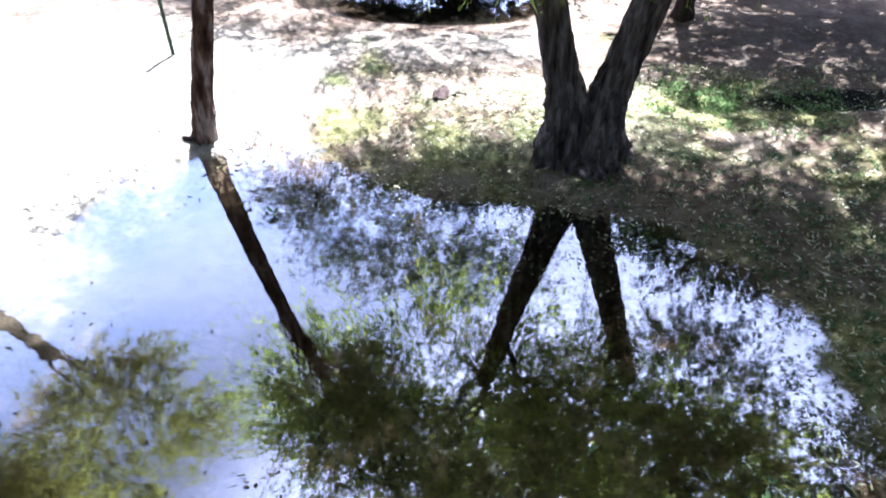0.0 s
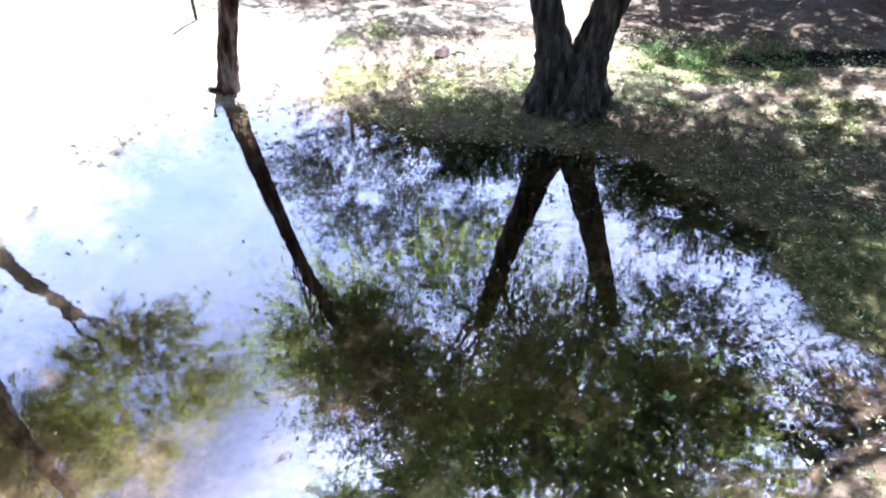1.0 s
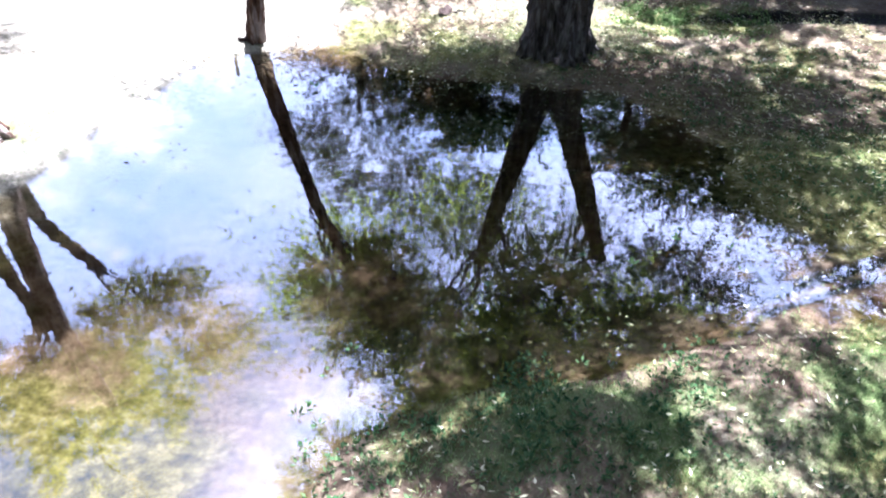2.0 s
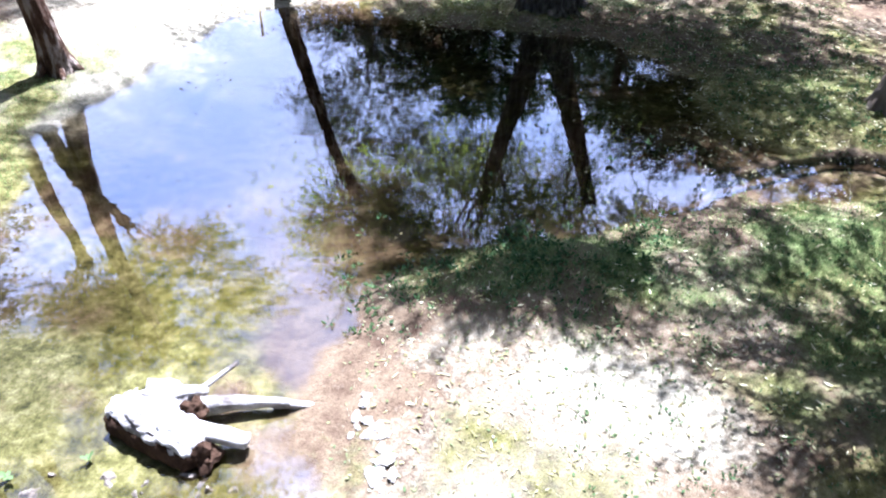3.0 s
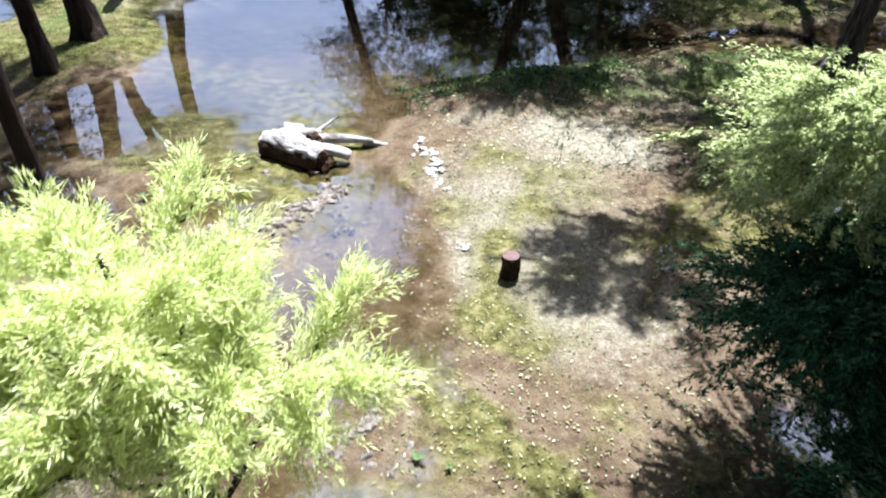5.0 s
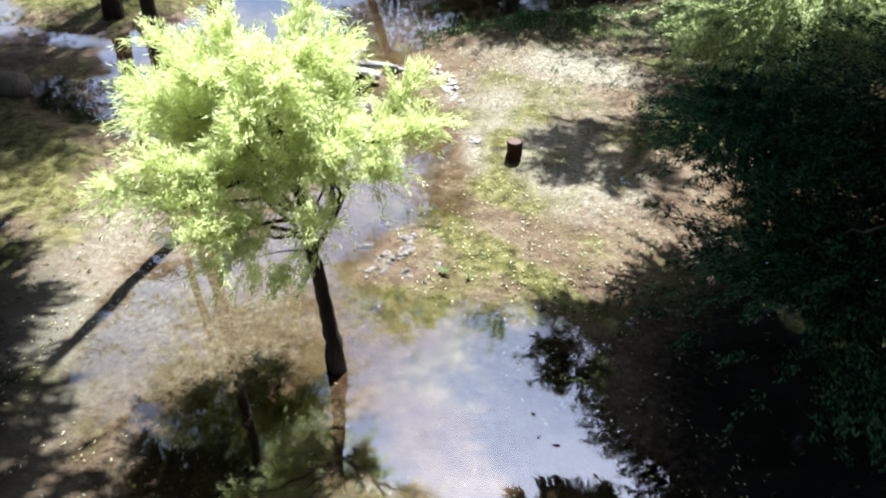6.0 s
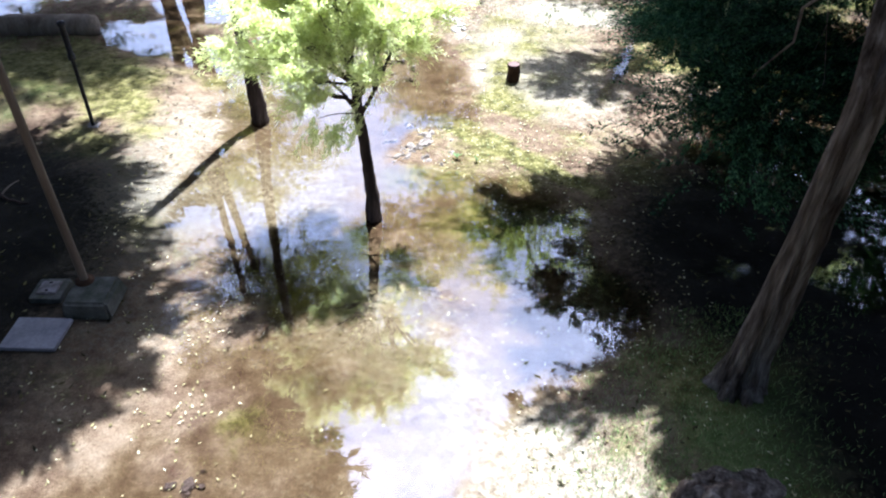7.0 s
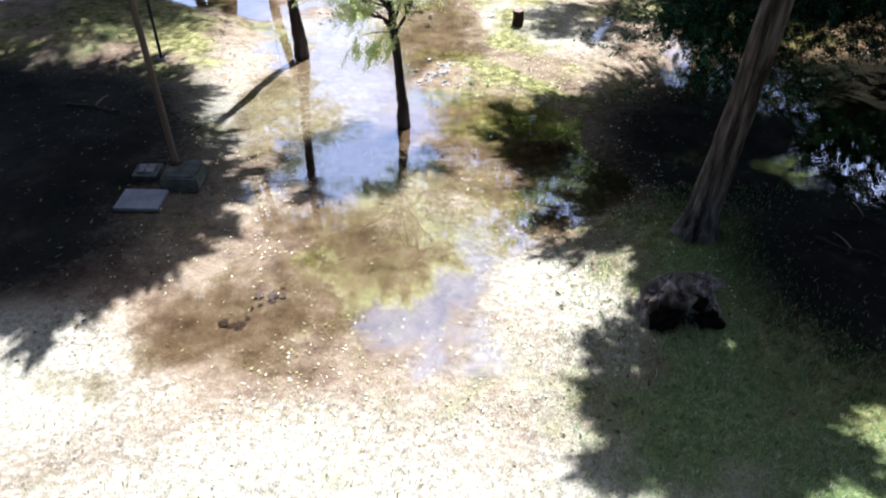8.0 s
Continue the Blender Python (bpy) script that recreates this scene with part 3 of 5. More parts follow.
def cover(x, y):
    """Shares of the ground's cover: straw with painted sun, green, silt with painted shade."""
    n1, n2 = fbm(x, y, 0.7, 21, 5), 0.4 * fbm(x, y, 0.45, 33, 3) + 0.6 * fbm(x, y, 1.9, 35, 4)
    h = land(x, y)
    dry = np.clip((h + 0.03) / 0.06, 0, 1) * 0.22
    for cx, cy, rx, ry, turn, s in DRY_AND_SUNLIT + DRY_AND_SHEEN:
        dry = np.maximum(dry, s * spot(x, y, cx, cy, rx, ry, turn, 0.7))
    dry = dry * (1 - 0.8 * spot(x, y, -0.5, -4.9, 1.7, 0.5, -40, 0.5)) * (1 - 0.6 * spot(x, y, -2.5, -10.4, 1.7, 1.35, 0, 0.3))
    green = np.zeros_like(np.asarray(x, dtype=float))
    for cx, cy, rx, ry, turn, s in NORTH_GREEN + SOUTH_GREEN:
        green = np.maximum(green, s * spot(x, y, cx, cy, rx, ry, turn, 0.6))
    # the bare red-brown path
    way = np.interp(-y, (3.1, 4.4, 5.03, 5.65, 6.4), (-0.92, -0.70, -0.06, 0.5, 1.1))
    bare = np.exp(-((x - way - 0.25 * (fbm(x, y, 1.2, 71, 3) - 0.5)) / 0.34) ** 4) * spot(x, y, -0.2, -4.4, 3.0, 1.9, 0, 0.4)
    green, dry = green * (1 - bare), dry * (1 - bare)
    silt_and_shade = np.maximum(0.62 * spot(x, y, -0.8, 3.8, 3.5, 3.9, -10, 0.5), 0.6 * spot(x, y, 1.7, 2.6, 1.5, 1.5, 20, 0.6)) + 0.5 * (fbm(x, y, 0.8, 47, 4) - 0.5) * spot(x, y, 0, 4, 4, 4, 0, 0.5)
    silt_and_shade = np.maximum(silt_and_shade, 1.1 * spot(x, y, 1.0, 2.05, 2.4, 0.75, 12, 0.5))
    silt_and_shade = silt_and_shade * (1 - np.clip(spot(x, y, 1.0, 3.2, 2.6, 2.3, 10, 0.8) * (fbm(x, y, 1.7, 45, 4) * 2.6 - 0.75), 0, 0.28))
    silt_and_shade = np.maximum(silt_and_shade, 0.9 * spot(x, y, 0.0, 13.4, 1.8, 0.9, 0, 0.5))
    # shade painted dark into pool bed, banks and meadow, besides some silt and litter
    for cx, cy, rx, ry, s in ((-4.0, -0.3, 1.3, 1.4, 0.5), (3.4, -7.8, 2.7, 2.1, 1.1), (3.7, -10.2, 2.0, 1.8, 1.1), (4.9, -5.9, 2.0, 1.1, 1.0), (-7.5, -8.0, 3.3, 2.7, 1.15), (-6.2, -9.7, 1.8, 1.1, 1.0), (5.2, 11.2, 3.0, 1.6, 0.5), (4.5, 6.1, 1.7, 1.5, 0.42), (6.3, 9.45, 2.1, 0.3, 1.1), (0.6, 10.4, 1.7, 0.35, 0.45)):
        silt_and_shade = np.maximum(silt_and_shade, s * spot(x, y, cx, cy, rx, ry, 0, 0.6))
    # shadow under the cut banks, painted dark along both sides of the ditch
    bed, bank = ditch(x, y, 0.045), ditch(x, y, 0.22)
    dry, green, silt_and_shade = dry * (1 - bank), green * (1 - bank), np.maximum(silt_and_shade * (1 - bed), 0.9 * (bank - bed))
    return np.clip(dry + (n1 - 0.5) * 0.7, 0, 1), np.clip(green + (n2 - 0.5) * 2.2 - 0.05, 0, 1), np.clip(silt_and_shade, 0, 1)


def ground_sheet():
    def axis(lo, hi, step, far):
        mid = np.arange(lo, hi + 1e-6, step)
        k = np.geomspace(step * 2, far, 26)
        return np.concatenate([lo - k[::-1], mid, hi + k])
    xs, ys = axis(-9.5, 8.0, 0.065, 700), axis(-17.0, 14.5, 0.065, 700)
    gx, gy = np.meshgrid(xs, ys)
    gz = land(gx, gy) + 0.012 * (fbm(gx, gy, 3.5, 61, 2) - 0.5) * (np.abs(gx) < 20)
    nx, ny = len(xs), len(ys)
    v = np.stack([gx, gy, gz], axis=-1).reshape(-1, 3)
    i = (np.arange(ny - 1)[:, None] * nx + np.arange(nx - 1)[None, :]).reshape(-1)
    f = np.stack([i, i + 1, i + 1 + nx, i + nx], axis=-1)
    me = mesh_from("ground", v, f, M_GROUND, True)
    dry, green, silt_and_shade = cover(v[:, 0], v[:, 1])
    col = np.stack([dry, green, silt_and_shade, np.ones_like(dry)], axis=-1).astype(np.float32)
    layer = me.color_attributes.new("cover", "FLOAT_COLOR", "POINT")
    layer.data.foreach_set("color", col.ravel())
    return tagged(new("ground", me), "flooded meadow ground of mud, straw and grass", "ground", "", "structure")


ground_sheet()


def water_sheet():
    """One level sheet, which knows how deep the ground lies under it (1: 4 cm or more)."""
    xs, ys = np.linspace(-14, 12, 325), np.linspace(-17, 16, 413)
    gx, gy = np.meshgrid(xs, ys)
    v = np.stack([gx, gy, np.zeros_like(gx)], axis=-1).reshape(-1, 3)
    i = (np.arange(412)[:, None] * 325 + np.arange(324)[None, :]).reshape(-1)
    me = mesh_from("water", v, np.stack([i, i + 1, i + 326, i + 325], axis=-1), M_WATER)
    deep = np.clip(-land(v[:, 0], v[:, 1]) / 0.04, -0.3, 1)
    layer = me.color_attributes.new("depth", "FLOAT_COLOR", "POINT")
    layer.data.foreach_set("color", np.repeat(deep[:, None], 4, axis=1).astype(np.float32).ravel())
    return tagged(new("water", me), "shallow clear flood water over the meadow, mirroring the sky", "water", "", "structure")


water_sheet()


# ---- trees ----
def P(*rows):
    return [np.array(r, dtype=float) for r in rows]


forked = grown_tree("willow_tree", (1.72, 7.96, 0.05), "large forked willow with furrowed grey bark on a muddy mound", "tree", M_BARK,
           [(P((-0.20, 0, -0.2), (-0.22, 0, 0.5), (-0.36, 0.02, 1.1), (-0.62, 0.05, 2.1), (-0.80, 0.1, 2.8), (-1.1, 0.1, 4.2)), (0.34, 0.25, 0.195, 0.17, 0.15, 0.12)),
            (P((0.10, 0, -0.2), (0.13, 0, 0.5), (0.27, 0.05, 1.0), (0.60, 0.1, 2.1), (1.25, 0.2, 4.2)), (0.34, 0.26, 0.205, 0.18, 0.13))],
           [((-1.7, 0.3, 5.0), (2.0, 2.2, 2.1), 520, 38, 1.3, 0.55), ((1.6, 0.2, 6.8), (2.2, 2.2, 1.5), 420, 38, 0.9, 0.4), ((0.0, -0.4, 7.2), (2.4, 2.2, 1.6), 520, 36, 1.2, 0.5), ((0.4, 1.2, 10.6), (3.8, 2.6, 3.6), 1700, 38, 1.0, 0.4), ((3.2, 1.2, 7.6), (1.8, 1.5, 1.0), 430, 38, 0.7, 0.4)],
           M_LEAF_WILLOW, 11, leaf=(0.15, 0.036), limbs=7, lobes=0.9, sides=40, roots=9)
# thin strands that hang from its lowest limbs
g_low = rng(111)
feet, out, mids = clumped(g_low, 300, (0.0, -0.3, 3.7), (2.1, 0.7, 0.5), 16, 0.3)
out[:, 2] = -np.abs(out[:, 2]) * 0.3 - 0.3
v_low, f_low = strand_leaves(g_low, feet, out, 0.8, 0.9, 46, 0.075, 0.011, 0.02, 0.2)
part("hanging_sprays", mesh_from("hanging_sprays", v_low, f_low, M_LEAF_WILLOW), forked, "thin hanging leafy strands")
# its high crown is unseen, added to block sky mirrored in the water
grown_tree("slender_tree", (-3.15, 8.48, 0.02), "slender leaning tree with reddish peeling bark at the water's edge", "tree", M_BARK_RED,
           [(P((0, 0, -0.15), (0.12, 0.0, 0.6), (0.37, 0.0, 1.86), (0.75, 0.0, 3.4), (1.3, 0.0, 5.0)), (0.15, 0.125, 0.115, 0.10, 0.07))],
           [((1.15, 0.0, 5.2), (1.1, 1.0, 1.8), 620, 30, 0.6, 0.4), ((1.7, 0.4, 6.1), (0.6, 0.7, 0.9), 160, 30, 0.5, 0.4), ((1.2, 0.0, 12.5), (1.9, 1.4, 3.0), 900, 36, 0.6, 0.4)], M_LEAF_WILLOW, 12, leaf=(0.12, 0.026), limbs=6, lobes=0.25)
# its crown is unseen, raised to block mirrored sky
grown_tree("bank_tree", (-5.85, 5.18, 0.05), "stout leaning tree with red-brown bark on the sunlit bank", "tree", M_BARK_RED,
           [(P((0, 0, -0.2), (-0.03, 0, 0.5), (-0.15, 0.0, 1.4), (-0.15, 0.0, 3.0), (0.2, 0.0, 5.0)), (0.21, 0.165, 0.15, 0.135, 0.09))],
           [((0.4, -1.2, 10.2), (1.7, 1.4, 3.0), 520, 32, 0.8, 0.4)], M_LEAF_YELLOW, 13, leaf=(0.12, 0.026), limbs=7, roots=6)
# its high crown is unseen, lifted to darken the reflection by the young willow
grown_tree("meadow_tree", (-6.23, 2.17, 0.05), "dark-trunked tree on the grassy west bank", "tree", M_BARK_DARK,
           [(P((0, 0, -0.2), (-0.04, 0, 0.8), (-0.25, 0, 2.2), (-0.4, 0, 4.6), (0.1, 0, 8.4)), (0.2, 0.15, 0.13, 0.11, 0.08))],
           [((0.2, 0.0, 10.6), (2.2, 1.9, 3.0), 1250, 32, 0.7, 0.4)], M_LEAF_YELLOW, 14, leaf=(0.12, 0.028), limbs=7)
grown_tree("meadow_tree", (-6.40, 0.92, 0.05), "thin dark-trunked tree on the grassy west bank", "tree", M_BARK_DARK,
           [(P((0, 0, -0.2), (-0.03, 0, 0.8), (-0.1, 0, 2.2), (0.1, 0, 4.6), (0.3, 0, 8.8)), (0.15, 0.11, 0.10, 0.09, 0.06))],
           [((0.4, 0.0, 10.8), (1.6, 1.6, 2.4), 600, 32, 0.7, 0.4)], M_LEAF_YELLOW, 15, leaf=(0.12, 0.028), limbs=6)
grown_tree("pale_tree", (5.68, 4.0, 0.08), "pale-barked leaning tree on bright green grass", "tree", M_BARK_PALE,
           [(P((0, 0, -0.2), (0.05, 0, 0.5), (0.30, 0.05, 1.4), (0.4, 0, 4.8)), (0.17, 0.12, 0.105, 0.09))],
           [((-0.9, 0.9, 6.6), (2.2, 1.8, 1.3), 280, 32, 1.0, 0.4)], M_LEAF_WILLOW, 16, leaf=(0.14, 0.035), limbs=8, roots=6)
# crown lobes out of view, set to shade bank and stump and block mirrored sky
grown_tree("meadow_tree", (5.25, 0.87, 0.08), "grey tree with spreading roots on shaded grass", "tree", M_BARK,
           [(P((0, 0, -0.2), (0.02, 0, 0.5), (0.1, 0, 1.6), (-0.3, 0, 5.0)), (0.25, 0.17, 0.15, 0.11))],
           [((-0.6, 1.4, 6.6), (2.0, 2.0, 1.2), 250, 32, 0.7, 0.4), ((-3.8, 2.4, 6.5), (1.3, 0.45, 0.4), 420, 30, 0.28, 0.4, 0.25), ((-0.3, -0.5, 4.3), (2.2, 1.6, 1.0), 450, 30, 0.5, 0.4), ((-3.2, -1.95, 6.3), (0.85, 0.6, 0.4), 150, 34, 0.2, 0.4, 0.24), ((-2.85, -1.55, 5.45), (0.6, 0.35, 0.3), 60, 30, 0.18, 0.4, 0.2)],
           M_LEAF_DARK, 17, leaf=(0.14, 0.035), limbs=6, roots=6)
# crown layers out of view, set to shade the far meadow
grown_tree("meadow_tree", (4.06, 12.38, 0.1), "thin dark tree behind a drain with green scrub", "tree", M_BARK_DARK,
           [(P((0, 0, -0.2), (0.02, 0, 0.8), (0.1, 0, 2.2), (0.2, 0, 4.5)), (0.15, 0.11, 0.10, 0.07))],
           [((1.9, -0.1, 3.9), (2.6, 1.9, 0.4), 360, 32, 0.35, 0.3, 0.3), ((1.5, -1.1, 7.8), (2.2, 1.7, 0.7), 420, 32, 0.5, 0.3, 0.5)], M_LEAF_DARK, 18, leaf=(0.14, 0.035), limbs=6)
# its southern crown is added out of view to shade the pale ground
grown_tree("background_tree", (-2.6, 16.5, 0.15), "sparse grey-green tree beyond the far pond", "tree", M_BARK,
           [(P((0, 0, -0.2), (0.1, 0, 2.2), (0.2, 0, 4.6)), (0.22, 0.18, 0.12))],
           [((0.4, 0.0, 6.2), (2.2, 2.0, 2.0), 600, 28, 1.0, 0.4), ((0.5, 0.3, 2.7), (2.4, 1.3, 2.2), 900, 28, 0.7, 0.4), ((2.4, -2.3, 6.5), (2.6, 1.4, 0.7), 420, 28, 0.6, 0.4, 0.45)], M_LEAF_GREY, 19, leaf=(0.14, 0.03), limbs=9)
grown_tree("background_tree", (8.5, 12.5, 0.15), "dense dark tree shading the far meadow", "tree", M_BARK_DARK,
           [(P((0, 0, -0.2), (0.1, 0, 2.2), (0.2, 0, 4.6)), (0.25, 0.2, 0.14))],
           [((-1.0, 1.9, 5.6), (3.0, 2.2, 1.2), 1200, 32, 0.7, 0.4)], M_LEAF_DARK, 20, leaf=(0.16, 0.045), limbs=8)
grown_tree("tall_tree", (-3.41, -4.87, 0.0), "tall dark-trunked tree standing in shallow water", "tree", M_BARK_DARK,
           [(P((0, 0, -0.2), (-0.03, 0, 0.5), (-0.07, 0, 0.9), (-0.1, 0, 2.5), (-0.05, 0, 5.6)), (0.12, 0.08, 0.07, 0.065, 0.055))],
           [((-1.3, -0.3, 7.4), (0.9, 0.9, 1.2), 420, 32, 0.5, 0.4)], M_LEAF_WILLOW, 22, leaf=(0.13, 0.03), limbs=7, lobes=0.2)
# unseen tree; its crowns are set where they cast the west bank's shade
grown_tree("shade_tree", (-9.2, -4.6, 0.1), "unseen broad leafy tree, crowns set to shade the west bank", "tree", M_BARK,
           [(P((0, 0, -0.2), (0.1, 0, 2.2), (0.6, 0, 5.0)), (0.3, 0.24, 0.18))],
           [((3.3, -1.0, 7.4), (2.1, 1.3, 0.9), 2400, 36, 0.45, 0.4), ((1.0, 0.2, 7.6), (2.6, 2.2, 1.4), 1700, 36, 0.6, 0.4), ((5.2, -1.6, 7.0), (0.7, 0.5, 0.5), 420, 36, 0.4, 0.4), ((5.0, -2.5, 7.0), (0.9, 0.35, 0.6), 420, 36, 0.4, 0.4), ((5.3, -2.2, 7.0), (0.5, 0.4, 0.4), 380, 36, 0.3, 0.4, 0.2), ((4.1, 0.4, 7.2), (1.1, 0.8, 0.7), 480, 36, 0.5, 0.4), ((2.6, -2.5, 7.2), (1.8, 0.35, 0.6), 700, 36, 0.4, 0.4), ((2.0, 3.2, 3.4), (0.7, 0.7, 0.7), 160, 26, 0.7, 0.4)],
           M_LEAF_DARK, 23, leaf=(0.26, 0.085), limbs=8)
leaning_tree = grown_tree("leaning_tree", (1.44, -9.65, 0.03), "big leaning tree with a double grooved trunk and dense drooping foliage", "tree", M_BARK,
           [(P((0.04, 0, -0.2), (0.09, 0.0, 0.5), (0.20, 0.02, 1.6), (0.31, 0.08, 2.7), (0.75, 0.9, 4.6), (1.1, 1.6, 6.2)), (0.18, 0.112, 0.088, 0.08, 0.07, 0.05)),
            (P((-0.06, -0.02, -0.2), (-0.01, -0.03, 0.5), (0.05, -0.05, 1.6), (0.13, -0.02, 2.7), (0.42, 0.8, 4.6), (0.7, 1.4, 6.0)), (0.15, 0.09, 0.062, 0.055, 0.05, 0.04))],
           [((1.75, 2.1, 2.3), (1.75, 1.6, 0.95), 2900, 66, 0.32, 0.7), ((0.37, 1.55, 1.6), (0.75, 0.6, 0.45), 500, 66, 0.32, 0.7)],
           M_LEAF_LEAN_SHADED, 24, leaf=(0.047, 0.0155), limbs=9, lobes=0.5, sides=40, clump=0.24, rise=0.3, roots=7, flat=1.0, spread=0.02)
# sprays in a paler leaf, painting the sunlight on its north side
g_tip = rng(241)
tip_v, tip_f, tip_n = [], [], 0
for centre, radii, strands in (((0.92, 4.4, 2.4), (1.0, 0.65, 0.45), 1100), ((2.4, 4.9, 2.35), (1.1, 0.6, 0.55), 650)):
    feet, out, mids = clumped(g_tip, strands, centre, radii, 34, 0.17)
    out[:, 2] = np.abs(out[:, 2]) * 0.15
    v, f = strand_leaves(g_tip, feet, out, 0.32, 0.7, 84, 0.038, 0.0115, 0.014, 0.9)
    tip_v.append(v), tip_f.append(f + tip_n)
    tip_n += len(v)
# outer boughs in a lighter leaf, painting them as half lit
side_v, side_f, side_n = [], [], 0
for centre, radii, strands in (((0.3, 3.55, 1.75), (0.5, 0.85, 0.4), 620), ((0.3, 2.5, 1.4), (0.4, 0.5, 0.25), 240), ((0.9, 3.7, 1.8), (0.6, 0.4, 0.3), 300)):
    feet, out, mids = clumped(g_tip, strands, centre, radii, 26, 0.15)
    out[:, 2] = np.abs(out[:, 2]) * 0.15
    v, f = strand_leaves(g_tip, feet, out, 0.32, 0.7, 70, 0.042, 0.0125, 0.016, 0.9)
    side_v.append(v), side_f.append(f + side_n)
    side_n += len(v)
part("outer_foliage", mesh_from("outer_foliage", np.vstack(side_v), np.vstack(side_f), M_LEAF_LEAN_HALF_LIT), leaning_tree, "feathery outer boughs painted half lit")
part("sunlit_foliage", mesh_from("sunlit_foliage", np.vstack(tip_v), np.vstack(tip_f), M_LEAF_LEAN_SUNLIT), leaning_tree, "feathery sprays painted pale as if sunlit")
# unseen tree added to shade the pool, the lawn and the leaning tree
grown_tree("shade_tree", (7.0, -8.5, 0.1), "unseen broad leafy tree, crowns set to shade the east bank", "tree", M_BARK,
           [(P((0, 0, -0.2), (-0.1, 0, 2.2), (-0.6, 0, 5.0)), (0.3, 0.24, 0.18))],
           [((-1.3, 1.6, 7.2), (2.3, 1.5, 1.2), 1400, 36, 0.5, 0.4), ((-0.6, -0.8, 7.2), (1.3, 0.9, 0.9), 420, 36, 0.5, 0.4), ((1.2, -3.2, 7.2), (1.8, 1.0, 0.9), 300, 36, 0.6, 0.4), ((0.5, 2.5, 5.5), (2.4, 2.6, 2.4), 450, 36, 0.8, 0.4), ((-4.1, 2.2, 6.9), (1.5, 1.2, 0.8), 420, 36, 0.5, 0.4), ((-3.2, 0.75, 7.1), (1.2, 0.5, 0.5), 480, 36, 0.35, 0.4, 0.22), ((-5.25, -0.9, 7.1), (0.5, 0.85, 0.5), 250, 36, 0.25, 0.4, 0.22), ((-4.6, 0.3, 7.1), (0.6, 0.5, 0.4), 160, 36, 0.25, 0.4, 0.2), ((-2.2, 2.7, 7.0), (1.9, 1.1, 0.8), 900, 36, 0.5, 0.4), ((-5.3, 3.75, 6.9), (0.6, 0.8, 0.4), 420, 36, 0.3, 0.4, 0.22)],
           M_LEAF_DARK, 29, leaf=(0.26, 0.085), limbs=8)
def young_willow(base, seed):
    """A small willow: a bent stem with a fork, limbs that spread to all sides, and upright feathery sprigs along them."""
    g = rng(seed)
    tree = thing("young_willow", base, "young willow with bright yellow-green leaves in shallow water", "tree")
    stem = P((0, 0, -0.15), (-0.02, 0, 0.4), (-0.06, 0, 1.0), (-0.12, 0.05, 1.6), (-0.22, 0.12, 2.3), (-0.3, 0.15, 2.9))
    fine, at = np.linspace(0, 1, 30), np.linspace(0, 1, 6)
    dense = np.stack([np.interp(fine, at, np.asarray(stem)[:, c]) for c in range(3)], axis=1)
    dense[1:-1, :2] += g.normal(0, 0.006, (28, 2))
    part("trunk", tube_mesh("trunk", dense, np.interp(fine, at, (0.08, 0.06, 0.05, 0.042, 0.026, 0.012)), M_BARK_DARK, sides=18, rough=0.06, lobes=0.3, seed=seed, ridges=0.2), tree)
    fork = curve_between((-0.08, 0, 1.3), (0.26, 0.12, 2.0), (0.03, 0, -0.02), 12)
    part("fork", tube_mesh("fork", fork, np.linspace(0.024, 0.008, 12), M_BARK_DARK, sides=12, rough=0.06, seed=seed + 1), tree)
    lv, lf, off = [], [], 0
    count = 64
    for k in range(count):
        # tips spread evenly over a rounded, uneven crown
        lift = 1 - 1.62 * (k + 0.5) / count
        turn = 2.399963 * k + g.uniform(-0.3, 0.3)
        ring = math.sqrt(max(0.0, 1 - lift * lift))
        far = g.uniform(0.55, 1.0) if k % 3 else g.uniform(0.25, 0.6)
        tip = np.array((-0.36 + 1.22 * far * ring * math.cos(turn), 0.05 + 1.0 * far * ring * math.sin(turn), 2.28 + 0.98 * far * lift))
        if tip[0] > 0.15 and k % 2:
            start = fork[int(g.integers(4, 12))]
        else:
            low = np.clip(0.42 + 0.45 * (tip[2] - 1.4) / 1.6 + g.uniform(-0.08, 0.08), 0.44, 0.95)
            start = np.array([np.interp(low, fine, dense[:, c]) for c in range(3)])
        reach = np.linalg.norm(tip - start)
        path = curve_between(start, tip, (0, 0, g.uniform(-0.04, 0.12) * reach), 10)
        path[1:-1] += g.normal(0, 0.02 * reach, (8, 3))
        r0 = 0.008 + 0.010 * reach
        part("limb", tube_mesh("limb", path, np.linspace(r0, 0.003, 10), M_BARK_DARK, sides=6, rough=0.08, seed=seed + 40 + k), tree)
        sprigs = int(12 + 34 * reach)
        s = g.uniform(0.35, 1.0, sprigs) ** 0.8 * 9
        i = np.minimum(s.astype(int), 8)
        feet = path[i] + (path[i + 1] - path[i]) * (s - i)[:, None]
        out = (tip - start) / (reach + 1e-6) * 0.55 + g.normal(0, 0.42, (sprigs, 3)) + np.array((0, 0, 0.5 if tip[2] > 1.7 else -0.1))
        out /= np.linalg.norm(out, axis=1)[:, None]
        v, f = strand_leaves(g, feet, out, 0.34, 0.9, 60, 0.052, 0.0075, 0.018, 0.3)
        lv.append(v), lf.append(f + off)
        off += len(v)
    # a few sprigs that hang low by the stem
    for foot, n in (((-0.10, -0.02, 1.32), 10), ((-0.34, -0.08, 1.18), 14), ((-0.50, 0.0, 1.15), 8)):
        feet = np.asarray(foot) + g.normal(0, 0.05, (n, 3))
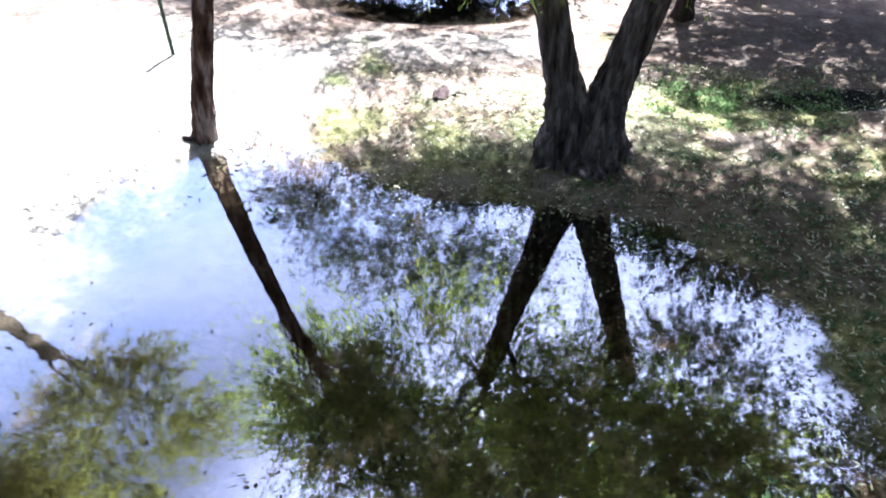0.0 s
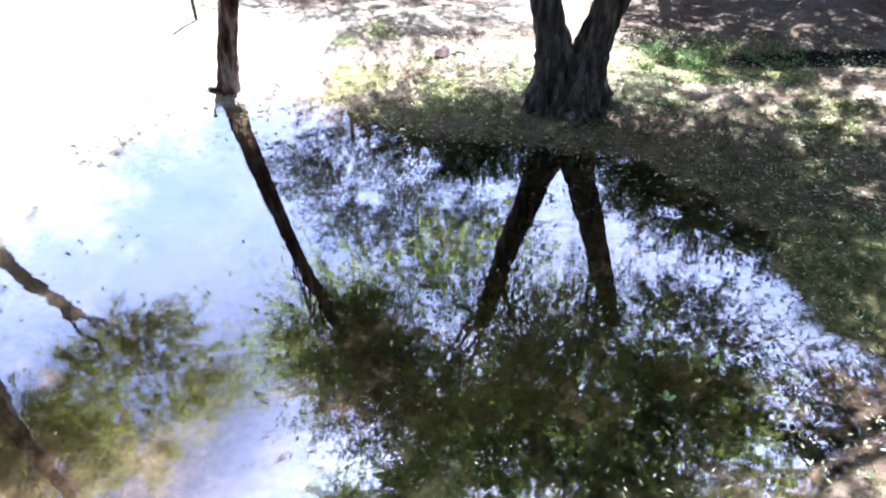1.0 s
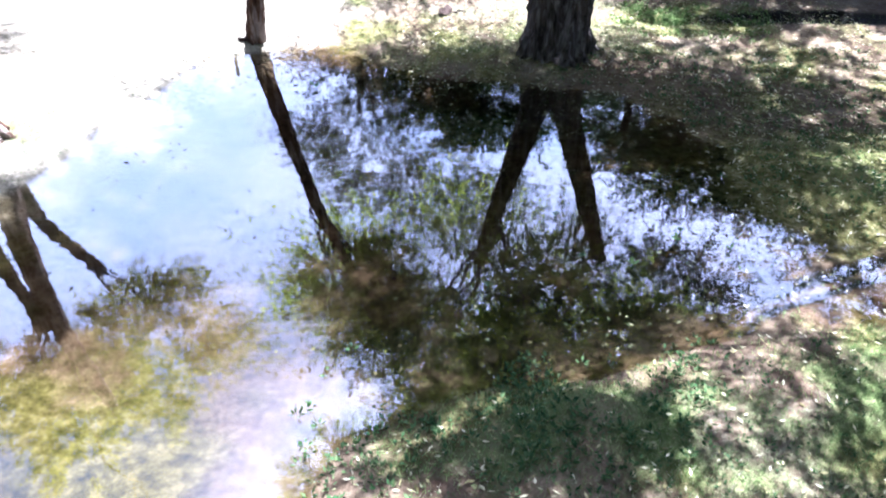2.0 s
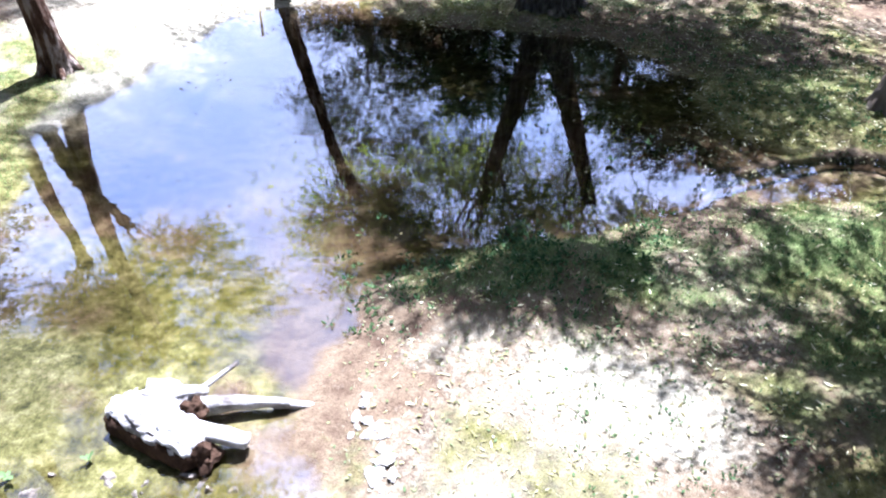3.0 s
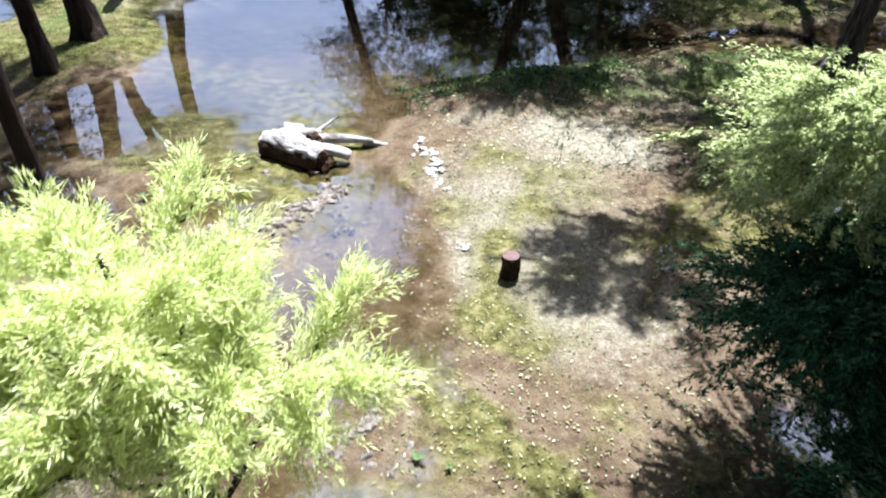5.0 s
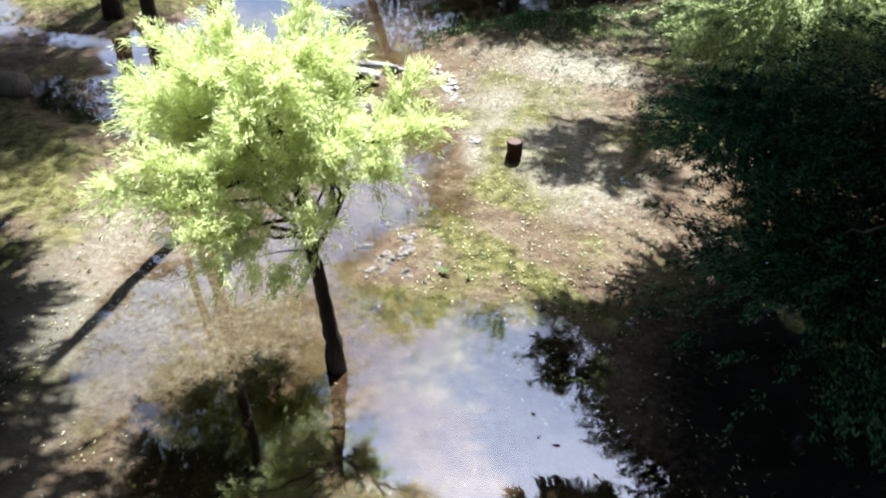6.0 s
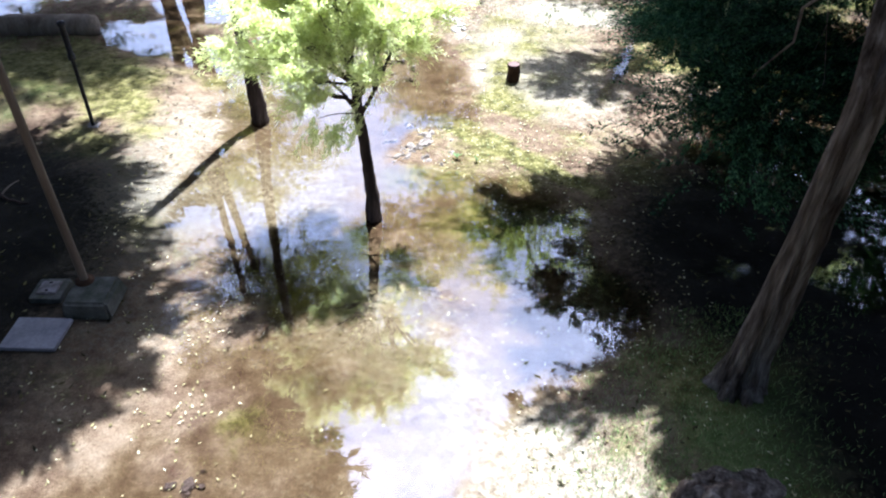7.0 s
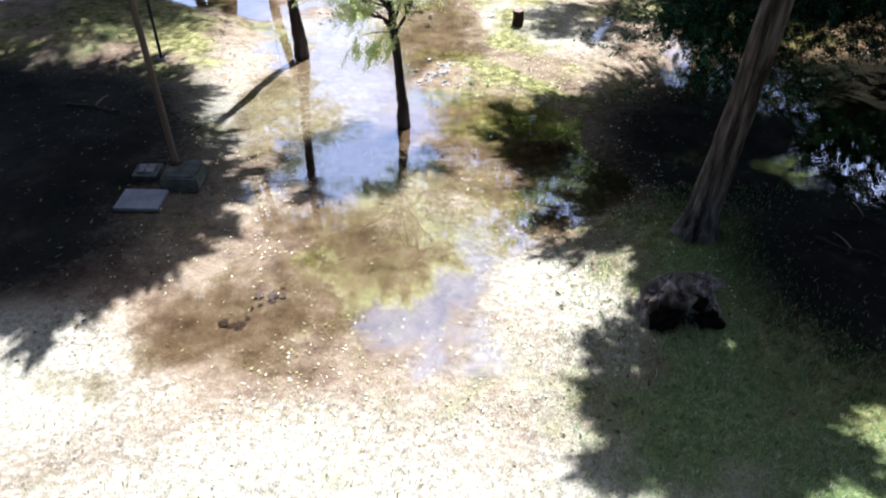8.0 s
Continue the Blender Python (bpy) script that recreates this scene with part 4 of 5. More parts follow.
        out = np.stack([g.normal(-0.25, 0.3, n), g.normal(0, 0.3, n), np.full(n, -0.5)], axis=1)
        v, f = strand_leaves(g, feet, out, 0.34, 0.5, 70, 0.046, 0.0095, 0.014, 0.3)
        lv.append(v), lf.append(f + off)
        off += len(v)
    part("twig", tube_mesh("twig", curve_between((-0.08, 0, 1.3), (-0.5, -0.05, 1.28), (0, 0, 0.03), 8), np.linspace(0.010, 0.003, 8), M_BARK_DARK, sides=6, seed=3), tree)
    part("crown", mesh_from("crown", np.vstack(lv), np.vstack(lf), M_LEAF_YOUNG), tree)
    return tree


young_willow((-1.72, -7.12, -0.03), 25)
grown_tree("background_tree", (-11.1, 12.0, 0.15), "leaning yellow-green tree beyond the west bank", "tree", M_BARK,
           [(P((0, 0, -0.2), (0.3, 0, 2.9), (1.0, 0, 6.1), (2.1, 0, 7.6)), (0.26, 0.22, 0.17, 0.12))],
           [((2.7, 0.0, 10.2), (2.5, 2.2, 2.3), 1000, 32, 0.8, 0.4)], M_LEAF_YELLOW, 26, leaf=(0.13, 0.03), limbs=8)
grown_tree("background_tree", (0.2, 16.8, 0.15), "low leafy tree behind the far pond", "tree", M_BARK,
           [(P((0, 0, -0.2), (0.1, 0, 1.0), (0.2, 0, 2.0)), (0.22, 0.18, 0.12))],
           [((1.3, 0.0, 3.7), (3.3, 1.4, 3.2), 1700, 30, 0.6, 0.4), ((0.2, -0.6, 1.6), (3.0, 0.8, 1.1), 1000, 30, 0.5, 0.4), ((0.9, 0.8, 4.6), (1.8, 0.8, 2.2), 700, 30, 0.6, 0.4)], M_LEAF_DARK, 27, leaf=(0.16, 0.045), limbs=7, clump=0.45)
grown_tree("background_tree", (6.0, 18.0, 0.15), "low leafy tree behind the shaded meadow", "tree", M_BARK,
           [(P((0, 0, -0.2), (0.1, 0, 1.6), (0.2, 0, 3.4)), (0.22, 0.18, 0.12))],
           [((0.0, 0.0, 4.8), (3.2, 1.6, 3.4), 1500, 30, 0.8, 0.4)], M_LEAF_DARK, 28, leaf=(0.16, 0.045), limbs=7, clump=0.45)
# added out of view to block sky mirrored left of the young willow
grown_tree("background_tree", (-8.5, 7.5, 0.15), "unseen yellow-green tree added to darken the water's reflection", "tree", M_BARK,
           [(P((0, 0, -0.2), (0.1, 0, 1.6), (0.3, 0, 3.6), (0.6, 0, 5.4)), (0.2, 0.16, 0.13, 0.09))],
           [((0.5, -0.3, 7.0), (1.1, 1.1, 1.8), 620, 32, 0.4, 0.4)], M_LEAF_YELLOW, 31, leaf=(0.13, 0.03), limbs=7)
# added out of view to block sky mirrored in the ditch
grown_tree("background_tree", (9.4, 10.6, 0.2), "unseen low leafy tree added to keep sky out of the ditch's reflection", "tree", M_BARK,
           [(P((0, 0, -0.2), (0.1, 0, 0.8), (0.2, 0, 1.8)), (0.2, 0.16, 0.1))],
           [((0.0, 0.0, 2.8), (2.6, 2.0, 2.2), 1300, 30, 0.5, 0.4)], M_LEAF_DARK, 30, leaf=(0.16, 0.045), limbs=6, clump=0.45)
# low and out of view, added to darken the eastern pool's reflection
grown_tree("background_tree", (9.3, 0.8, 0.2), "unseen low leafy tree added to block sky mirrored in the eastern pool", "tree", M_BARK,
           [(P((0, 0, -0.2), (0.1, 0, 0.8), (0.2, 0, 1.8)), (0.2, 0.16, 0.1))],
           [((0.0, 0.0, 2.9), (1.9, 2.0, 2.3), 1300, 30, 0.5, 0.4)], M_LEAF_DARK, 32, leaf=(0.16, 0.045), limbs=6, clump=0.45)
# unseen woods added round the meadow to hold back low sky light
g_w = rng(77)
WOODS = [(-16.5, 11.0), (-12.8, 4.5), (-12.0, 0.0), (-13.0, -9.5), (-10.6, -13.5), (-11.5, -18.0), (-5.5, -21.5), (0.5, -22.5), (6.0, -21.0), (9.0, -16.5), (8.2, -12.0), (9.5, -7.5), (13.4, -1.3), (12.2, -4.5), (12.5, 3.5), (10.8, 7.0), (13.5, 14.0)]
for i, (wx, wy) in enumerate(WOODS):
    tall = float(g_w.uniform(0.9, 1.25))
    grown_tree("screen_tree", (wx, wy, 0.25), "unseen leafy tree added to screen off low sky light", "tree", M_BARK,
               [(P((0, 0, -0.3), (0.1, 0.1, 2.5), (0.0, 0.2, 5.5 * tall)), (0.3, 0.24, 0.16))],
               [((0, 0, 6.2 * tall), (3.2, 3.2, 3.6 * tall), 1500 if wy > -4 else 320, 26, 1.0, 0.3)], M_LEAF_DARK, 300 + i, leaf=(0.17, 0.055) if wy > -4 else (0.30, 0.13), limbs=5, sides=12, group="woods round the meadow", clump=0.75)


# ---- ground cover ----
def scatter(g, n, x0, x1, y0, y1, keep):
    x, y = g.uniform(x0, x1, n), g.uniform(y0, y1, n)
    k = g.uniform(0, 1, n) < keep(x, y)
    return x[k], y[k]


def grass(name, label, seed, n, box, keep, tall, mat):
    """Single bent blades."""
    g = rng(seed)
    x, y = scatter(g, n, *box, keep)
    h = land(x, y)
    k = len(x)
    a, ln = g.uniform(0, 6.28, k), tall * g.uniform(0.5, 1.3, k)
    lean = g.uniform(0.3, 1.3, k)
    foot = np.stack([x, y, h - 0.01], axis=1)
    side = np.stack([np.cos(a), np.sin(a), np.zeros(k)], axis=1) * 0.004
    tip = foot + np.stack([-np.sin(a) * lean * ln, np.cos(a) * lean * ln, ln], axis=1)
    v = np.stack([foot - side, foot + side, tip], axis=1).reshape(-1, 3)
    return tagged(new(name, mesh_from(name, v, np.arange(k * 3).reshape(-1, 3), mat)), label, "grass", "", "stuff")


def litter(name, label, seed, n, box, keep, size, mat, afloat=True, under=0.0):
    """Fallen willow leaves lying flat on the ground or afloat."""
    g = rng(seed)
    x, y = scatter(g, n, *box, keep)
    h = land(x, y)
    z = np.where(h > 0.0, h + 0.012, 0.004) if afloat else h + 0.015
    a = g.uniform(0, 6.28, len(x))
    flat = np.stack([np.cos(a), np.sin(a), g.normal(0, 0.12, len(x))], axis=1)
    p = np.stack([x, y, z], axis=1)
    ln, wd = size[0] * g.uniform(0.5, 1.3, len(x)), size[1] * g.uniform(0.6, 1.3, len(x))
    side = np.stack([-np.sin(a), np.cos(a), g.normal(0, 0.25, len(x))], axis=1)
    m = p + flat * (ln * 0.45)[:, None]
    tip = p + flat * ln[:, None]
    tip[:, 2] += g.uniform(0, 0.012, len(x))
    v = np.stack([p, m + side * wd[:, None] * 0.5, tip, m - side * wd[:, None] * 0.5], axis=1).reshape(-1, 3)
    v[:, 2] = np.maximum(v[:, 2], np.repeat(z, 4) - 0.002)
    return tagged(new(name, mesh_from(name, v, np.arange(len(x) * 4).reshape(-1, 4), mat)), label, "leaf litter", "", "stuff")


def above(lo, hi):
    return lambda x, y: np.clip((land(x, y) - lo) / (hi - lo), 0, 1)


M_MIXED = leaf_material("mixed green and brown leaf", (0.05, 0.075, 0.03), (0.13, 0.13, 0.06), (0.27, 0.25, 0.15), 0.2)
M_STRAW = leaf_material("dry grass blade", (0.126, 0.105, 0.0588), (0.21, 0.189, 0.126), (0.286, 0.269, 0.202), 0.2)
M_BLADE = leaf_material("green grass blade", (0.045, 0.085, 0.02), (0.10, 0.15, 0.045), (0.19, 0.225, 0.09), 0.3)


def share(i, lo=0.0):
    return lambda x, y: np.clip(cover(x, y)[i] - lo, 0, 1) * np.clip((land(x, y) + 0.01) / 0.03, 0, 1)


grass("dry_grass", "dry straw-coloured lawn grass", 101, 70000, (-6.5, 2.2, -15.5, -11.0), share(0), 0.045, M_STRAW)
# lawn blades are left off the patch painted black as shade
grass("lawn_grass", "short green lawn grass in dappled shade", 102, 75000, (-0.2, 5.0, -14.5, -8.6), lambda x, y: np.clip(share(1)(x, y) + 0.25, 0, 1) * (land(x, y) > 0.0) * (1 - spot(x, y, 3.7, -10.0, 2.1, 1.9, 0, 0.4)), 0.05, M_BLADE)
grass("bank_grass", "green grass on the bank of the ditch", 103, 80000, (-0.8, 7.5, -0.8, 2.6), share(1), 0.05, M_BLADE)
grass("meadow_grass", "green grass among fallen leaves", 104, 70000, (-1.5, 7.5, 2.8, 10.5), share(1), 0.05, M_BLADE)
grass("west_grass", "sunlit green grass on the west bank", 105, 50000, (-9.3, -4.2, -2.5, 7.0), share(1), 0.06, M_BLADE)
grass("straw_grass", "dry pale grass beyond the pond", 106, 50000, (-8.0, 3.0, 7.0, 13.0), share(0), 0.05, M_STRAW)
grass("spit_grass", "pale wet grass round the stump", 107, 24000, (-1.0, 2.8, -6.5, 0.4), share(0), 0.04, M_STRAW)
litter("leaf_litter", "pale fallen willow leaves on wet ground", 111, 1700, (-1.2, 2.6, -6.5, 0.6), above(-0.05, 0.0), (0.045, 0.019), M_MIXED)
litter("leaf_litter", "fallen leaves on and under shallow brown water", 112, 9000, (-4.6, 1.6, -12.2, -3.0), lambda x, y: np.clip(fbm(x, y, 1.1, 5, 3) * 3.2 - 1.2, 0.05, 1), (0.036, 0.016), M_LITTER, False)
litter("leaf_litter", "fallen leaves strewn over the shaded meadow", 113, 9000, (-0.8, 7.0, 3.0, 10.5), above(-0.06, 0.0), (0.08, 0.018), M_LITTER)
litter("floating_leaves", "dark leaves afloat on the pond", 114, 420, (-4.6, 3.2, 0.8, 8.2), lambda x, y: np.clip(fbm(x, y, 0.8, 8, 3) * 3 - 1.2, 0, 1), (0.06, 0.025), M_LITTER_DARK)
litter("floating_leaves", "olive leaves afloat over the flooded grass", 126, 4200, (-0.6, 5.2, 1.6, 7.2), lambda x, y: np.clip((0.02 - land(x, y)) / 0.05, 0, 1) * np.clip((land(x, y) + 0.2) / 0.1, 0.25, 1) * np.clip(fbm(x, y, 1.2, 28, 3) * 4 - 1.6, 0.08, 1), (0.055, 0.016), M_MIXED)
litter("floating_leaves", "dark leaves and bits of bark adrift by the slender tree", 125, 260, (-3.0, -0.9, 6.6, 8.4), lambda x, y: spot(x, y, -1.9, 7.5, 0.9, 0.7, -20, 1.0) * np.clip(fbm(x, y, 1.6, 18, 3) * 3 - 1, 0, 1), (0.10, 0.028), M_LITTER_DARK)
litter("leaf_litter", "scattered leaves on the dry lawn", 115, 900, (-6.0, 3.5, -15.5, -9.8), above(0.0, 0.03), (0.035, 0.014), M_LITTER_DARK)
# the next two litters take the dark leaf, painting in the shade
litter("leaf_litter", "leaves strewn over the shaded bank, painted dark as shade", 116, 1300, (-9.0, -3.6, -11.5, -2.0), above(0.0, 0.04), (0.07, 0.025), M_LITTER_DARK)
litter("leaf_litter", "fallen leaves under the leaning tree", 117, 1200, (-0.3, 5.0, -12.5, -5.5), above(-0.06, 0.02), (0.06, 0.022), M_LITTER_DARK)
litter("leaf_litter", "leaves among the weeds of the south bank", 118, 1500, (-0.8, 6.5, -1.8, 1.8), above(0.0, 0.04), (0.07, 0.02), M_LITTER)


def weeds(name, label, seed, n, box, keep, size, high, mat):
    """Low leafy rosettes."""
    g = rng(seed)
    x, y = scatter(g, n, *box, keep)
    per = 9
    z = np.maximum(land(x, y), -0.02)
    root = np.repeat(np.stack([x, y, z], axis=1), per, axis=0)
    a = g.uniform(0, 6.28, len(root))
    rise = g.uniform(0.2, 1.2, len(root))
    root = root + np.stack([np.cos(a) * 0.02, np.sin(a) * 0.02, g.uniform(0, high, len(root))], axis=1)
    v, f = leaf_quads(root, np.stack([np.cos(a), np.sin(a), rise], axis=1), size, size * 0.38, g)
    return tagged(new(name, mesh_from(name, v, f, mat)), label, "weeds", "", "stuff")


litter("leaf_litter", "dense leaf litter on the mound of the forked willow", 119, 7000, (-1.2, 4.8, 5.2, 9.8), lambda x, y: above(-0.03, 0.01)(x, y) * np.clip(fbm(x, y, 1.1, 83, 3) * 4 - 1.5, 0.08, 1), (0.06, 0.018), M_MIXED)
litter("leaf_litter", "dark wet leaves round the forked willow", 120, 4000, (-1.2, 6.5, 4.2, 9.8), lambda x, y: above(-0.05, 0.0)(x, y) * np.clip(fbm(x, y, 0.9, 87, 3) * 4 - 1.6, 0.08, 1), (0.07, 0.02), M_LITTER_DARK)


weeds("bank_weeds", "dark green leafy weeds along the water's edge", 121, 1500, (-1.3, 2.6, -0.3, 1.7), lambda x, y: spot(x, y, 0.4, 0.7, 1.4, 0.55, 12, 1.2) * np.clip(fbm(x, y, 1.6, 15, 3) * 3 - 1, 0, 1), 0.055, 0.04, M_WEED)
weeds("drain_scrub", "bright green scrub in the drain beyond the willow", 122, 2200, (2.8, 5.6, 8.3, 10.4), lambda x, y: spot(x, y, 4.0, 9.3, 1.2, 0.6, 0, 0.9) * np.clip(fbm(x, y, 1.8, 17, 3) * 3.2 - 1.1, 0, 1), 0.06, 0.05, M_BLADE)
weeds("bank_weeds", "small green plants scattered on the meadow", 123, 700, (1.5, 6.5, 2.9, 8.0), above(-0.02, 0.03), 0.05, 0.02, M_WEED)
weeds("bank_weeds", "small weeds scattered over the grassy bank", 124, 420, (0.8, 6.0, -2.0, 1.6), above(0.0, 0.05), 0.04, 0.02, M_WEED)


# ---- rocks, stumps, logs ----
def rock_mesh(name, size, mat, seed, flat=0.42, detail=2):
    g = rng(seed)
    bm = bmesh.new()
    bmesh.ops.create_icosphere(bm, subdivisions=detail, radius=1.0)
    ph = g.uniform(0, 40, 3)
    for v in bm.verts:
        k = 1 + 0.7 * noise.noise(v.co * 1.6 + Vector(ph)) + 0.35 * noise.noise(v.co * 4 + Vector(ph))
        v.co = Vector((v.co.x * size[0] * k, v.co.y * size[1] * k, v.co.z * size[2] * k * flat))
    return bm_mesh(name, bm, mat)


def scatter_rocks(name, label, category, group, places, mat, seed, size):
    g = rng(seed)
    kinds = [rock_mesh(name, (1, g.uniform(0.6, 0.9), g.uniform(0.5, 0.8)), mat, seed + i) for i in range(5)]
    for i, (x, y) in enumerate(places):
        s = size * g.uniform(0.5, 1.35)
        ob = tagged(new(name, kinds[i % 5]), label, category, group)
        ob.matrix_world = pose(x, y, float(land(x, y)) + s * 0.22, g.uniform(-15, 15), g.uniform(-15, 15), g.uniform(0, 360)) @ Matrix.Diagonal((s, s, s, 1))


def along(g, n, points, wide):
    """n places strewn along a line."""
    pts = np.asarray(points, dtype=float)
    s = np.sort(g.uniform(0, len(pts) - 1.001, n))
    i = s.astype(int)
    p = pts[i] + (pts[i + 1] - pts[i]) * (s - i)[:, None]
    return p + g.normal(0, wide, p.shape)


scatter_rocks("white_flake", "pale broken flake of dry mud beside the wet path", "mud flake", "line of pale flakes", along(rng(201), 40, [(-0.85, -1.2), (-0.70, -1.7), (-0.60, -2.15)], 0.07), M_STONE, 202, 0.042)
scatter_rocks("white_flake", "pale broken flake of dry mud near the stump", "mud flake", "flakes by the stump", along(rng(203), 7, [(-0.42, -3.1), (-0.32, -3.35)], 0.03), M_STONE, 204, 0.03)


def mud_bar(label, line, wide, high, seed):
    """A low crumbling bar of dried mud, higher along its line, cracked into lumps."""
    pts = np.asarray(line, dtype=float)
    lo, hi = pts.min(axis=0) - 3 * wide, pts.max(axis=0) + 3 * wide
    xs, ys = np.arange(lo[0], hi[0], 0.016), np.arange(lo[1], hi[1], 0.016)
    gx, gy = np.meshgrid(xs, ys)
    near = np.full(gx.shape, 9.0)
    for (ax, ay), (bx, by) in zip(pts[:-1], pts[1:]):
        k = np.clip(((gx - ax) * (bx - ax) + (gy - ay) * (by - ay)) / ((bx - ax) ** 2 + (by - ay) ** 2), 0, 1)
        near = np.minimum(near, np.hypot(gx - ax - k * (bx - ax), gy - ay - k * (by - ay)))
    lump = fbm(gx, gy, 7.0, seed, 3)
    crack = np.abs(fbm(gx + 0.05 * lump, gy, 11.0, seed + 9, 2) - 0.5) * 2
    rise = np.exp(-(near / wide) ** 2) * 1.2 - 0.5 + 2.2 * (lump - 0.5)
    z = np.clip(rise, -0.6, 0.8) * high + 0.9 * high * np.clip(crack * 2.4, 0, 1) - 0.75 * high
    z = np.where(z > 0, np.sqrt(np.maximum(z, 0) * high * 0.8), z)
    v = np.stack([gx, gy, np.maximum(land(gx, gy), -0.02) + z], axis=-1).reshape(-1, 3)
    nx, ny = len(xs), len(ys)
    i = (np.arange(ny - 1)[:, None] * nx + np.arange(nx - 1)[None, :]).reshape(-1)
    f = np.stack([i, i + 1, i + 1 + nx, i + nx], axis=-1)
    f = f[(z.reshape(-1)[f] > -0.01).any(axis=1)]
    used, f = np.unique(f, return_inverse=True)
    return tagged(new("mud_bar", mesh_from("mud_bar", v[used], f.reshape(-1, 4), M_DRYMUD)), label, "dried mud", "", "stuff")


mud_bar("pale crumbling bar of dried mud breaking the shallow water", [(-3.1, -3.1), (-2.7, -2.75), (-2.4, -2.9), (-2.15, -2.55), (-1.85, -2.2)], 0.16, 0.06, 205)
mud_bar("pale crumbling heap of dried mud near the young willow", [(-1.45, -5.78), (-1.22, -5.5), (-1.12, -5.2)], 0.10, 0.05, 207)
scatter_rocks("mud_clod", "pale dry mud clod at the edge of a mud bar", "mud clod", "clods in the shallows", along(rng(205), 60, [(-3.2, -3.2), (-2.7, -2.9), (-2.3, -2.95), (-1.85, -2.25)], 0.17), M_DRYMUD, 206, 0.024)
scatter_rocks("mud_clod", "pale lump of dried mud beside a heap", "mud clod", "clods by the willow", along(rng(208), 24, [(-1.5, -5.75), (-1.2, -5.45), (-1.1, -5.2)], 0.12), M_DRYMUD, 208, 0.022)
scatter_rocks("pebble", "small grey stone in a row on the muddy bottom", "stone", "row of stones", along(rng(209), 13, [(-3.25, -10.95), (-3.05, -10.75), (-2.75, -10.4)], 0.045), M_CLOD, 210, 0.045)
scatter_rocks("clod", "dark earth clod on the pale ground", "clod", "", [(-0.02, 9.58)], M_CLOD, 211, 0.15)


def stump(name, at, radius, high, label, seed):
    ob = thing(name, at, label, "stump")
    z = np.linspace(-0.05, high, 9)
    pts = np.stack([0.02 * np.sin(z * 9), np.zeros(9), z], axis=1)
    bark = part("bark", tube_mesh("bark", pts, np.interp(z, (-0.05, 0.05, high), (radius * 1.15, radius, radius * 0.95)), M_ROT, sides=20, rough=0.07, seed=seed, cap=False), ob)
    bm = bmesh.new()
    bmesh.ops.create_cone(bm, cap_ends=True, segments=20, radius1=radius * 0.93, radius2=radius * 0.9, depth=0.03)
    bmesh.ops.translate(bm, verts=bm.verts, vec=pts[-1] + np.array((0, 0, -0.012)))
    part("sawn_top", bm_mesh("sawn_top", bm, M_CUT), bark, "pale sawn top")
    return ob


stump("stump", (0.06, -3.70, 0.0), 0.095, 0.29, "small sawn red-brown stump standing on wet straw", 31)


def rotten_stump(at):
    """A low hollow stump with torn sides and stringy roots."""
    ob = thing("rotten_stump", at, "rotten hollow tree stump with torn dark wood and stringy roots", "stump")
    g = rng(46)
    bm = bmesh.new()
    bmesh.ops.create_icosphere(bm, subdivisions=5, radius=1.0)
    for v in bm.verts:
        p = v.co.copy()
        ridge = 1 - abs(noise.noise(Vector((p.x * 2.6, p.y * 2.6, p.z * 0.6)) + Vector((4, 1, 7)))) * 2
        k = 0.84 + 0.16 * ridge + 0.10 * noise.noise(p * 3.5) + 0.05 * noise.noise(p * 11)
        hole = max(0.0, 1 - (p - Vector((-0.30, -0.80, 0.35))).length / 0.62) + max(0.0, 1 - (p - Vector((0.42, -0.72, 0.30))).length / 0.58)
        k *= 1 - 0.85 * min(1.0, hole * 1.4)
        lean = 0.10 * max(0.0, p.z)
        v.co = Vector((p.x * 0.42 * k - lean, p.y * 0.31 * k, max(-0.06, p.z * 0.50 * k)))
    part("shell", bm_mesh("shell", bm, M_OLDWOOD), ob)
    part("bark_cap", rock_mesh("bark_cap", (0.24, 0.16, 0.07), M_BARK, 44, 0.7, 4), ob, "grey weathered bark on top").location = (-0.02, 0.07, 0.38)
    # black lumps set into the recesses as painted shade
    for size, at in (((0.13, 0.07, 0.15), (-0.20, -0.20, 0.20)), ((0.12, 0.07, 0.13), (0.20, -0.17, 0.15)), ((0.07, 0.05, 0.08), (0.10, -0.13, 0.33))):
        part("hollow", rock_mesh("hollow", size, M_HOLLOW_SHADE, 47 + int(at[0] * 100), 0.9, 3), ob, "black lump painting the hollow's shade").location = at
    for i in range(11):
        a = g.uniform(-2.6, -0.5)
        x0, y0, far = math.cos(a) * 0.14, math.sin(a) * 0.10, g.uniform(0.26, 0.44)
        part("root", tube_mesh("root", curve_between((x0, y0, g.uniform(0.10, 0.22)), (math.cos(a) * far, math.sin(a) * far, -0.02), (g.uniform(-0.03, 0.03), 0, g.uniform(-0.02, 0.05)), 9),
                               np.linspace(g.uniform(0.011, 0.02), 0.005, 9), (M_ROT, M_BARK, M_BARK_DARK)[i % 3], sides=7, rough=0.2, seed=i), ob)
    return ob


rotten_stump((0.96, -10.95, 0.06))


